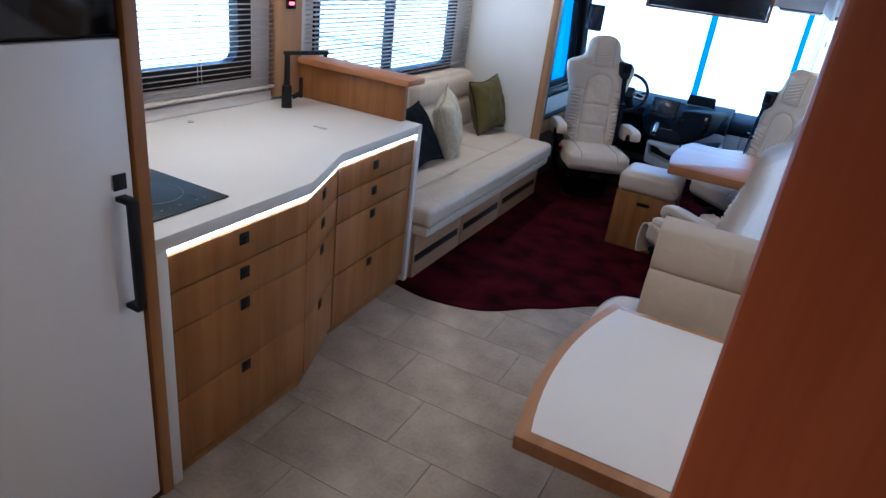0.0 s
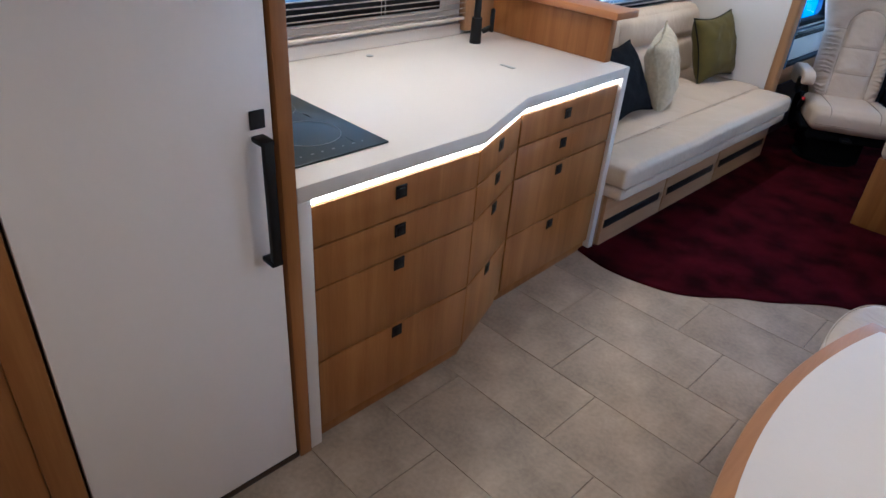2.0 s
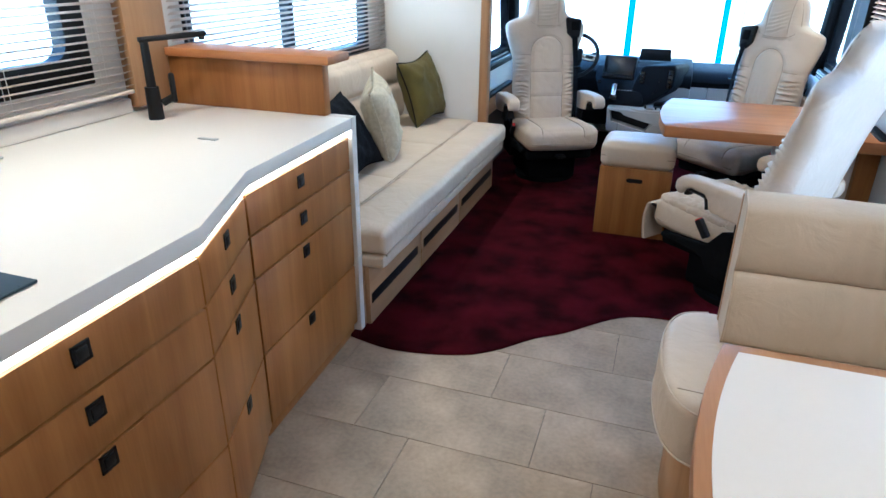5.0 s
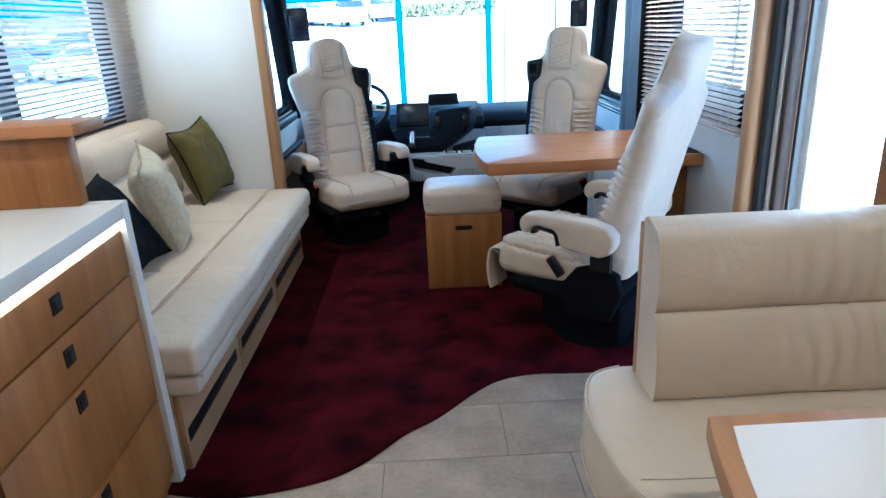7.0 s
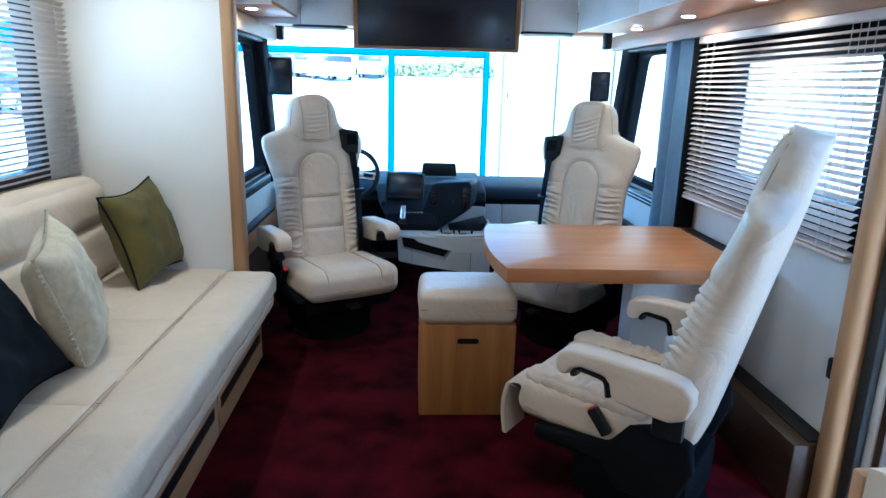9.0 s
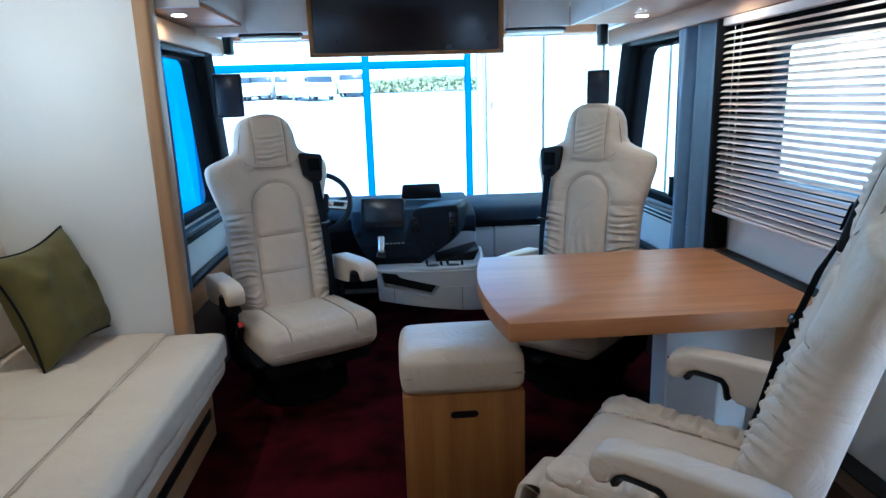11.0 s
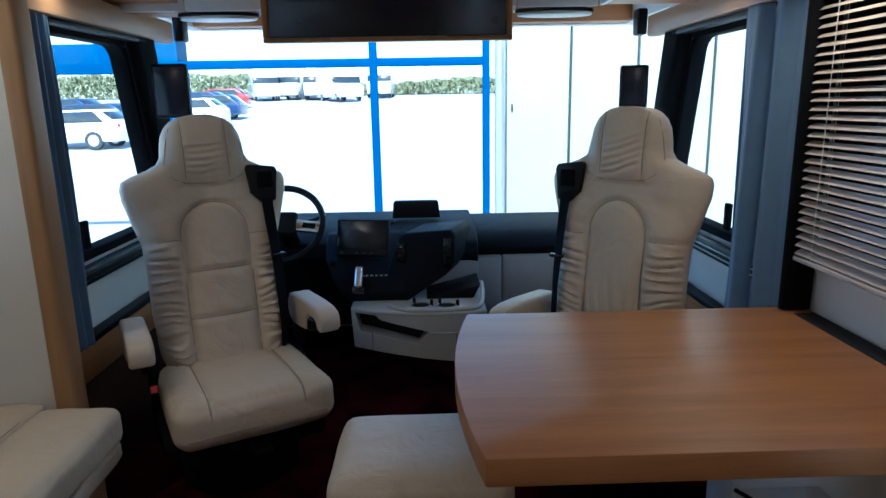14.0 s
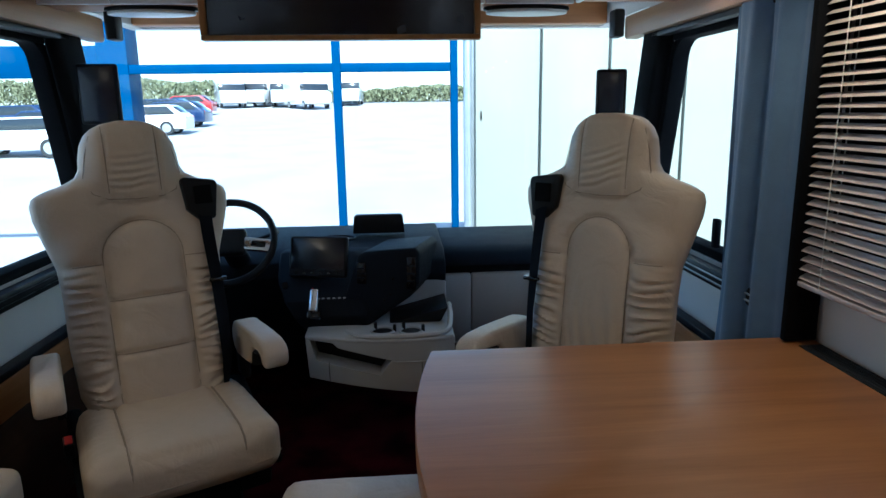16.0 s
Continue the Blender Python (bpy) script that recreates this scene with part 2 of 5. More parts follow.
def prism(outline, z0, z1, r=0.0, seg=2, bm=None, m=None):
    """An upright prism over a plan outline (counter-clockwise)."""
    own = bmesh.new()
    low = [own.verts.new((x, y, z0)) for x, y in outline]
    top = [own.verts.new((x, y, z1)) for x, y in outline]
    own.faces.new(low[::-1]), own.faces.new(top)
    for i in range(len(low)):
        j = (i + 1) % len(low)
        own.faces.new((low[i], low[j], top[j], top[i]))
    bmesh.ops.recalc_face_normals(own, faces=own.faces)
    if r:
        sharp = [e for e in own.edges if e.calc_face_angle(0) > radians(40)]
        bmesh.ops.bevel(own, geom=sharp, offset=r, segments=seg, affect="EDGES", profile=0.5)
    if m is not None:
        bmesh.ops.transform(own, verts=own.verts, matrix=m)
    return join(bm, own)


SIDE = pose(0, 0, 0, 90, 0, 90)   # turns a prism's plan (x, y, z) into (y, z, x): a profile swept along x
FRONT = pose(0, 0, 0, 90, 0, 0)   # plan (x, y) becomes (x, z), swept along -y


def tube(points, r, seg=8, closed=False, bm=None):
    """A round bar along points; r may be a list."""
    own = bmesh.new()
    pts = [Vector(p) for p in points]
    rings = []
    n = len(pts)
    up = None
    for i, p in enumerate(pts):
        a, b = pts[i - 1] if i or closed else p, pts[(i + 1) % n] if i < n - 1 or closed else p
        d = (b - a).normalized()
        if up is None:
            up = d.orthogonal().normalized()
        up = (up - d * up.dot(d)).normalized()
        side = d.cross(up)
        rr = r[i] if isinstance(r, (list, tuple)) else r
        rings.append([own.verts.new(p + (up * math.cos(k * math.tau / seg) + side * math.sin(k * math.tau / seg)) * rr) for k in range(seg)])
    for i in range(n if closed else n - 1):
        a, b = rings[i], rings[(i + 1) % n]
        for k in range(seg):
            own.faces.new((a[k], a[(k + 1) % seg], b[(k + 1) % seg], b[k]))
    if not closed:
        own.faces.new(rings[0][::-1]), own.faces.new(rings[-1])
    bmesh.ops.recalc_face_normals(own, faces=own.faces)
    return join(bm, own)


def disc(x, y, z, r, h, seg=24, bm=None, m=None, r2=None):
    own = bmesh.new()
    bmesh.ops.create_cone(own, cap_ends=True, segments=seg, radius1=r, radius2=r if r2 is None else r2, depth=h, matrix=Matrix.Translation((x, y, z + h / 2)))
    if m is not None:
        bmesh.ops.transform(own, verts=own.verts, matrix=m)
    return join(bm, own)


def smooth_line(pts, steps=8):
    """A Catmull-Rom curve through plan points."""
    out = []
    for i in range(len(pts) - 1):
        p0, p1, p2, p3 = [Vector(pts[max(0, min(len(pts) - 1, i + k))]) for k in (-1, 0, 1, 2)]
        for s in range(steps):
            t = s / steps
            out.append(0.5 * ((2 * p1) + (p2 - p0) * t + (2 * p0 - 5 * p1 + 4 * p2 - p3) * t * t + (3 * p1 - p0 - 3 * p2 + p3) * t ** 3))
    out.append(Vector(pts[-1]))
    return out


def pad(sx, sy, sz, r=0.04, puff=0.02, wrinkle=0.004, n=18, freq=7.0, seed=0, bm=None, m=None, droop=None):
    """A stuffed cushion: a rounded block whose faces swell, with soft creases. Centred, standing on z = 0."""
    own = bmesh.new()
    bmesh.ops.create_cube(own, size=2)
    bmesh.ops.subdivide_edges(own, edges=own.edges[:], cuts=n, use_grid_fill=True)
    half = Vector((sx / 2, sy / 2, sz / 2))
    for v in own.verts:
        c = v.co.copy()
        q = Vector((c.x * half.x, c.y * half.y, c.z * half.z))
        inner = Vector([max(-half[i] + r, min(half[i] - r, q[i])) for i in range(3)])
        d = q - inner
        if d.length > 1e-6:
            q = inner + d.normalized() * min(r, max(abs(x) for x in d))
        swell = (1 - c.x ** 4) * (1 - c.y ** 4)
        q.z += math.copysign(puff * swell, c.z) * (abs(c.z) ** 2)
        q.x += math.copysign(puff * 0.5 * (1 - c.y ** 4) * (1 - c.z ** 2), c.x) * abs(c.x) ** 3
        q.y += math.copysign(puff * 0.5 * (1 - c.x ** 4) * (1 - c.z ** 2), c.y) * abs(c.y) ** 3
        w = noise.noise(Vector((q.x * freq + seed, q.y * freq * 1.3, q.z * freq + seed * 3))) + 0.4 * noise.noise(q * freq * 3)
        q += q.normalized() * w * wrinkle
        if droop:
            q = droop(q)
        v.co = q + Vector((0, 0, sz / 2))
    if m is not None:
        bmesh.ops.transform(own, verts=own.verts, matrix=m)
    return join(bm, own)


def bow(x0, y0, x1, y1, depth, steps=14):
    """Plan points of an arc from one point to another, bulging to the left-hand side by depth."""
    a, b = Vector((x0, y0)), Vector((x1, y1))
    side = Vector((-(b - a).y, (b - a).x)).normalized()
    return [tuple(a.lerp(b, i / steps) + side * depth * (1 - (2 * i / steps - 1) ** 2)) for i in range(steps + 1)]


def row(ob, spots):
    return [copy_thing(ob, pose(*s)) for s in spots]

# ---- the place: plan ----
R, LC, LS = 0.78, -1.56, -2.20          # right wall, left cab wall, outer wall of the slide-out
CEIL = 2.08
GROUND = -1.1


def wall_with_openings(name, label, axis, a0, a1, thick0, thick1, z0, z1, openings, mat):
    """A wall along x or y between a0 and a1, with rectangular openings (from, to, sill, head) through it."""
    bm = bmesh.new()
    cuts = sorted({a0, a1, *[o[0] for o in openings], *[o[1] for o in openings]})

    def put(p, q, lo, hi):
        if hi - lo > 1e-4:
            if axis == "y":
                box(thick0, thick1, p, q, lo, hi, bm=bm)
            else:
                box(p, q, thick0, thick1, lo, hi, bm=bm)
    for p, q in zip(cuts, cuts[1:]):
        hole = [o for o in openings if o[0] <= p + 1e-6 and o[1] >= q - 1e-6]
        if hole:
            put(p, q, z0, hole[0][2]), put(p, q, hole[0][3], z1)
        else:
            put(p, q, z0, z1)
    return setting(name, bm, mat, label)


wall_with_openings("wall_right", "white covered side wall with window and door openings", "y", -2.3, 6.5, R, R + 0.07, -0.1, CEIL,
                   [(2.52, 3.16, -0.1, 1.95), (3.36, 4.34, 0.98, 1.53), (4.88, 5.74, 0.80, 1.60), (5.82, 6.5, 0.70, 1.735)], WALLPAPER)
wall_with_openings("wall_cab_left", "white side wall beside the driver with a window opening", "y", 4.64, 6.5, LC - 0.07, LC, -0.1, CEIL,
                   [(4.80, 5.72, 0.80, 1.60), (5.82, 6.5, 0.70, 1.735)], WALLPAPER)
wall_with_openings("wall_slide_out", "white outer wall of the slide-out with two windows", "y", -0.1, 4.64, LS - 0.06, LS, -0.1, CEIL,
                   [(1.05, 2.12, 1.06, 1.72), (2.62, 4.38, 0.92, 1.72)], WALLPAPER)
wall_with_openings("wall_front", "closed front wall under and over the windscreen", "x", LC - 0.07, R + 0.07, 6.5, 6.57, -0.1, CEIL,
                   [(LC - 0.07, R + 0.07, 0.66, 1.735)], WALLPAPER)
setting("wall_back", box(-2.26, R + 0.07, -2.37, -2.3, -0.1, CEIL), WOOD, "plain wooden end wall of the corridor")
setting("wall_corridor", box(-1.28, -1.205, -2.3, -0.001, 0, CEIL), WOOD, "dark wooden corridor wall beside the fridge")
# Unseen panel, added to keep sun from leaking in beside the fridge.
setting("wall_light_block", box(LS - 0.06, -1.281, -0.16, -0.101, -0.1, CEIL), WALLPAPER, "unseen rear closure of the slide-out, added against a light leak")
setting("ceiling", box(-2.26, R + 0.07, -2.37, 6.57, CEIL, CEIL + 0.05), WHITE, "white flat ceiling panel")
setting("floor", box(-2.26, R + 0.07, -2.37, 6.57, -0.12, -0.006), GROUT, "stone tile floor with fine dark joints")
setting("wall_slide_end", box(LS, -1.476, 4.58, 4.64, 0, CEIL, 0.004), WALLPAPER, "white end panel of the slide-out beside the sofa")
setting("trim_slide_end", box(-1.478, -1.418, 4.563, 4.65, 0, CEIL, 0.016, 4), WOOD_TAN, "rounded wooden post at the slide-out's end")
setting("wall_partition", box(0.243, R, 0.03, 0.065, 0, CEIL, 0.006), WOOD_RED, "reddish wooden partition at the corridor's end")
setting("trim_window_post", box(LS, LS + 0.05, 2.26, 2.47, 0.95, CEIL, 0.008), WOOD_TAN, "wooden post between the kitchen and sofa windows")

# carpet with its wavy edge
edge = smooth_line([(-1.42, 2.44), (-1.2, 2.40), (-0.953, 2.445), (-0.81, 2.525), (-0.67, 2.675), (-0.55, 2.77), (-0.40, 2.93), (-0.29, 3.01), (-0.15, 3.04),
                    (0.01, 3.03), (0.3, 3.03), (R, 3.03)], 5)
setting("carpet", prism([tuple(p) for p in edge] + [(R, 6.49), (LC, 6.49), (LC, 4.7), (-1.42, 4.6)], 0.001, 0.012, 0.004), CARPET,
        "burgundy cut-pile carpet with a wavy front edge")
setting("trim_carpet_edge", tube([(p.x, p.y, 0.004) for p in edge], 0.006, 6), CARPET, "bound dark red carpet edge")


# ---- windows ----
def window(name, label, axis_x, y0, y1, z0, z1, out, frame_mat, bars=(), depth=0.05, fw=0.045, rr=0.06, slant=0.0):
    """A side window in a wall at axis_x; out: +1 where outside lies towards +x."""
    ob = tagged(new(name), label, "structure", "", "structure")
    xa, xb = sorted((axis_x - out * 0.015, axis_x + out * depth))
    bm = bmesh.new()
    for a, b, c, d in ((y0, y1, z0, z0 + fw), (y0, y1, z1 - fw, z1), (y0, y0 + fw, z0 + fw, z1 - fw), (y1 - fw, y1, z0 + fw, z1 - fw)):
        box(xa, xb, a, b, c, d, 0.006, bm=bm)
    for yb in bars:
        box(xa, xb, yb - 0.02, yb + 0.02, z0 + fw, z1 - fw, 0.004, bm=bm)
    # rounded inner corners
    for cy, sy in ((y0 + fw, 1), (y1 - fw, -1)):
        for cz, sz in ((z0 + fw, 1), (z1 - fw, -1)):
            pts = [(0, 0), (rr, 0)] + [(rr - rr * math.sin(a), rr - rr * math.cos(a)) for a in [k * math.pi / 12 for k in range(1, 6)]] + [(0, rr)]
            prism([(cy + sy * p, cz + sz * q) for p, q in (pts if sy * sz > 0 else pts[::-1])], xa + 0.004, xb - 0.004, bm=bm, m=SIDE)
    def lean(m):
        """The front edge runs forward towards the sill."""
        for v in m.verts:
            v.co.y += slant * (z1 - v.co.z) * max(0, (v.co.y - y0) / (y1 - y0))
        return m
    part("window_frame", lean(bm), frame_mat, ob)
    if slant:
        part("pull", box(min(axis_x, axis_x + out * 0.02), max(axis_x, axis_x + out * 0.02), y0 + 0.23, y0 + 0.262, z0 + fw, z0 + fw + 0.10, 0.004), BLACK_MATT, ob, "black pull of the sliding pane")
    pane = part("pane", lean(box(axis_x + out * 0.03 - 0.002, axis_x + out * 0.03 + 0.002, y0 + fw * 0.6, y1 - fw * 0.6, z0 + fw * 0.6, z1 - fw * 0.6)), GLASS, ob)
    pane.visible_shadow = False
    return ob


window("window_1", "kitchen window with a broad black rounded frame", LS, 1.05, 2.12, 1.06, 1.72, -1, BLACK, fw=0.09)
window("window_2", "wide sofa window with a black frame", LS, 2.62, 4.38, 0.92, 1.72, -1, BLACK, (3.45,), fw=0.05)
window("window_3", "driver's side window with a black frame", LC, 4.80, 5.50, 0.80, 1.60, -1, BLACK_MATT, fw=0.035, slant=0.26)
window("window_4", "passenger's side window with a black frame", R, 4.88, 5.52, 0.80, 1.60, 1, BLACK_MATT, fw=0.035, slant=0.26)
lounge_window = window("window_5", "lounge window with a broad dark frame", R, 3.36, 4.34, 0.98, 1.53, 1, BLACK, fw=0.045, rr=0.025)
bm = bmesh.new()
for a, b, c, d in ((3.325, 4.515, 0.880, 0.978), (3.325, 4.515, 1.532, 1.602), (3.325, 3.358, 0.978, 1.532), (4.342, 4.515, 0.978, 1.532)):
    box(R - 0.012, R - 0.001, a, b, c, d, 0.002, bm=bm)
part("surround", bm, BLACK_MATT, lounge_window, "black window surround")
ws = tagged(new("window_6"), "wide front windscreen", "structure", "", "structure")
part("pane", box(LC - 0.03, R + 0.03, 6.52, 6.526, 0.67, 1.73), GLASS, ws).visible_shadow = False
for x in (LC - 0.035, R + 0.035):
    part("pane", box(x - 0.003, x + 0.003, 5.80, 6.52, 0.70, 1.735), GLASS, ws).visible_shadow = False

# open entry door
door = tagged(new("door_1"), "open entry door frame of wood and black seals", "structure", "", "structure")
part("door_frame", box(R - 0.075, R + 0.0, 3.235, 3.315, 0.0, 1.98, 0.03, 4), WOOD_TAN, door, "rounded wooden door post")
part("seal", box(R - 0.03, R - 0.001, 3.185, 3.234, 0.0, 1.95, 0.008), RUBBER, door, "black rubber door seal")
part("inner_frame", box(R + 0.001, R + 0.05, 3.125, 3.158, -0.1, 1.95, 0.01), WOOD_DARK, door, "wooden inner door edge")
part("seal", box(R + 0.051, R + 0.075, 3.115, 3.158, -0.1, 1.95, 0.006), RUBBER, door)
part("door_frame", box(R - 0.06, R + 0.0, 2.40, 2.51, 0.0, 1.98, 0.02, 3), WOOD, door)
part("outer_frame", box(R + 0.075, R + 0.13, 3.06, 3.13, -0.3, 1.98, 0.012), WHITE, door, "white outer door frame")
part("head", box(R - 0.06, R + 0.0, 2.52, 3.16, 1.92, 1.98, 0.01), WOOD, door)
part("door_leaf", box(R + 0.14, R + 0.78, 3.20, 3.245, -0.25, 1.95, 0.02), WHITE, door, "white door leaf swung outwards")

# A-pillars, header and cab trim
for side, x0, x1 in (("left", LC, LC + 0.06), ("right", R - 0.07, R)):
    bm = box(x0, x1, 5.50 if side == "left" else 5.52, 5.70, 0.72, 1.70, 0.025, 3)
    for v in bm.verts:
        v.co.y += 0.26 * (1.60 - v.co.z)
    setting("trim_pillar_" + side, bm, BLACK_MATT, "black padded cab pillar")
    inner = x1 if side == "left" else x0
    out = -1 if side == "left" else 1
    xa, xb = sorted((inner + out * 0.045, inner))
    setting("trim_sill_" + side, box(xa, xb, 4.68 if side == "left" else 4.56, 6.2, 0.42, 0.54, 0.01), WOOD_Y, "wooden ledge under the cab window")
    setting("trim_rail_" + side, box(xa, xb, 4.70, 5.62, 0.735, 0.795, 0.012), BLACK, "black ribbed rail under the cab window")
    for k in range(2):
        setting("trim_groove_" + side + "_%d" % k, box(min(xa, xb - 0.05), xb - 0.0, 4.72, 5.60, 0.752 + k * 0.02, 0.757 + k * 0.02, 0.001) if out < 0 else
                box(xa - 0.004, xa + 0.01, 4.72, 5.60, 0.752 + k * 0.02, 0.757 + k * 0.02, 0.001), STEEL, "thin metal strip along the rail")
    setting("trim_ledge_" + side, box(xa, xb, 4.70, 5.70, 0.54, 0.565, 0.004), BLACK, "black edge strip")
    setting("trim_valance_" + side, box(xa - (0.0 if out < 0 else 0.02), xb + (0.02 if out < 0 else 0.0), 4.66 if side == "left" else 3.30, 5.86, 1.605, 1.70, 0.012), WOOD_PALE,
            "wooden valance over the side windows")
    setting("trim_track_" + side, box(xa, xb, 4.72, 5.60, 1.585, 1.604, 0.004), BLACK, "black curtain track")
    setting("trim_lower_" + side, box(xa, xb, 4.68 if side == "left" else 4.56, 6.2, 0.012, 0.42, 0.01), WOOD_DARK, "dark wooden side panel under the ledge")
    setting("trim_bracket_" + side, box(inner + (0 if out < 0 else -0.05), inner + (0.05 if out < 0 else 0), 5.90, 5.98, 1.62, 1.74, 0.012), BLACK, "black roof bracket")
setting("trim_header", box(LC, R, 6.36, 6.44, 1.735, 1.9, 0.012), WOOD_X, "wooden header above the windscreen")
setting("trim_cab_roof", box(LC, R, 5.56, 6.44, 1.9, 1.93), WHITE, "white lining of the cab roof")


strap = thing("wall_strap", "black strap and catch hanging on the side wall", "strap", (R - 0.012, 3.345, 0.42))
part("webbing", box(-0.004, 0.0, -0.012, 0.012, 0.0, 0.30, 0.001), FABRIC_BLACK, strap)
part("catch", box(-0.03, 0.0, -0.02, 0.02, 0.05, 0.12, 0.006), BLACK, strap)


# ---- blinds and curtains ----
def blind(name, label, x, y0, y1, z0, z1, pitch=0.0245, tilt=12, cords=(0.08, 0.5, 0.92), mat=None):
    mat = mat or BLIND
    ob = thing(name, label, "blind", (x, (y0 + y1) / 2, z0))
    w = y1 - y0
    part("head_rail", box(-0.018, 0.018, -w / 2, w / 2, z1 - z0 - 0.03, z1 - z0, 0.003), mat, ob)
    part("bottom_rail", box(-0.014, 0.014, -w / 2, w / 2, 0, 0.014, 0.003), mat, ob)
    bm = bmesh.new()
    prof = [(-0.0125, 0.0), (-0.006, 0.0016), (0.0, 0.0021), (0.006, 0.0016), (0.0125, 0.0)]
    loop = [[bm.verts.new((a, yy, b + dz)) for yy in (-w / 2, w / 2)] for dz in (0, 0.0007) for a, b in (prof if dz == 0 else prof[::-1])]
    for i in range(len(loop)):
        j = (i + 1) % len(loop)
        bm.faces.new((loop[i][0], loop[i][1], loop[j][1], loop[j][0]))
    bmesh.ops.recalc_face_normals(bm, faces=bm.faces)
    bmesh.ops.rotate(bm, verts=bm.verts, cent=(0, 0, 0), matrix=Matrix.Rotation(radians(tilt), 3, "Y"))
    first = None
    count = int((z1 - z0 - 0.05) / pitch)
    for i in range(count):
        zz = 0.026 + i * pitch
        if first is None:
            first = part("slat", bm, mat, ob, smooth=50)
            s = first
        else:
            s = new("slat", first.data)
            s.parent = ob
        s.location = (0, 0, zz)
        s.rotation_euler = (random.uniform(-0.0012, 0.0012), random.uniform(-0.04, 0.04), 0)
    for c in cords:
        for dx in (-0.013, 0.013):
            part("cord", tube([(dx, -w / 2 + c * w, 0.01), (dx, -w / 2 + c * w, z1 - z0 - 0.02)], 0.0012, 5), CORD, ob)
    return ob


blind("venetian_blind", "pale venetian blind over the kitchen window, slats open", LS + 0.035, 0.80, 2.255, 1.005, 1.86, tilt=-22, cords=(0.1, 0.66, 0.92))
blind("venetian_blind", "pale venetian blind over the sofa window, slats open", LS + 0.05, 2.50, 4.57, 0.90, 1.86, tilt=-34, cords=(0.05, 0.5, 0.95))
blind("venetian_blind", "brown-grey venetian blind over the lounge window", R - 0.07, 3.32, 4.52, 0.866, 1.605, pitch=0.0235, tilt=-28, cords=(0.06, 0.12, 0.93), mat=BLIND_BROWN)


def curtain(name, label, x, y0, y1, z0, z1, folds):
    ob = thing(name, label, "curtain", (x, (y0 + y1) / 2, z0))
    bm = bmesh.new()
    n, rows_ = 64, 8
    grid = []
    for k in range(rows_ + 1):
        v = k / rows_
        grid.append([bm.verts.new((0.024 * (math.sin(i / n * folds * math.tau + 0.6 * math.sin(v * 3)) + 0.35 * math.sin(i / n * folds * 2.3 * math.tau + 1 + v)) * (1 - 0.3 * v), (i / n - 0.5) * (y1 - y0) * (1 - 0.06 * math.sin(v * math.pi)), v * (z1 - z0))) for i in range(n + 1)])
    for k in range(rows_):
        for i in range(n):
            bm.faces.new((grid[k][i], grid[k][i + 1], grid[k + 1][i + 1], grid[k + 1][i]))
    cloth = part("cloth", bm, CURTAIN, ob, smooth=80)
    solid = cloth.modifiers.new("thick", "SOLIDIFY")
    solid.thickness = 0.004
    return ob


curtain("curtain", "grey-blue gathered curtain beside the passenger window", R - 0.085, 4.548, 4.93, 0.56, 1.60, 2.3)
curtain("curtain", "grey-blue drawn-back curtain beside the driver window", LC + 0.07, 4.70, 4.84, 0.56, 1.60, 3)

setting("trim_blind_post", box(R - 0.10, R - 0.013, 4.522, 4.545, 0.715, 1.603, 0.004), BLACK_MATT, "dark post between blind and curtain")

# ---- overhead cabinets, television ----
def overhead(label, at, size, front, doors):
    """A wall cabinet hung under the ceiling: body, doors on the given side, wooden underside."""
    ob = thing("overhead_cabinet", label, "cabinet", at)
    sx, sy, sz = size
    part("body", box(0.0, sx, 0.0, sy, 0.018, sz, 0.003), WHITE, ob)
    part("underside", box(0.004, sx - 0.004, 0.004, sy - 0.004, 0, 0.017, 0.003), WOOD_X, ob, "wooden underside")
    for d in range(doors):
        if front == "y":
            a = sx / doors
            part("door", box(d * a + 0.002, (d + 1) * a - 0.002, -0.02, -0.001, -0.004, sz - 0.01, 0.004), WHITE, ob)
        else:
            a = sy / doors
            part("door", box(-0.02, -0.001, d * a + 0.002, (d + 1) * a - 0.002, -0.004, sz - 0.01, 0.004), WHITE, ob)
    return ob


overhead("white overhead cabinets across the cab", (LC, 5.37, 1.68), (1.89, 0.18, 0.395), "y", 6)
overhead("white overhead cabinet above the lounge window", (0.35, 3.30, 1.68), (0.41, 2.05, 0.395), "x", 4)
overhead("small white overhead cabinet above the driver window", (LC, 4.67, 1.705), (0.30, 0.68, 0.37), "y", 1)

tv = thing("television", "large black flat television in a wooden frame", "television", (-0.478, 5.31, 1.553))
part("screen", box(-0.445, 0.445, -0.012, 0.0, 0.018, 0.525, 0.003), SCREEN, tv)
part("back", box(-0.443, 0.443, 0.001, 0.03, 0.018, 0.52), BLACK, tv)
for x0, x1, z0, z1 in ((-0.468, 0.468, 0.0, 0.016), (-0.468, -0.447, 0.017, 0.52), (0.447, 0.468, 0.017, 0.52)):
    part("frame", box(x0, x1, -0.016, 0.035, z0, z1, 0.002), WOOD, tv, "thin wooden edge")

lamp = thing("cab_lamp", "oval white reading lamp under the overhead cabinet", "lamp", (-1.15, 5.46, 1.655), group="oval cab lamps")
oval = [(0.15 * math.cos(a), 0.07 * math.sin(a)) for a in [k * math.tau / 32 for k in range(32)]]
part("cover", prism(oval, 0.0, 0.012, 0.004), LAMP_OFF, lamp)
part("rim", prism([(x * 1.06, y * 1.06) for x, y in oval], 0.0125, 0.0245, 0.003), BLACK, lamp)
copy_thing(lamp, pose(0.18, 5.46, 1.655))

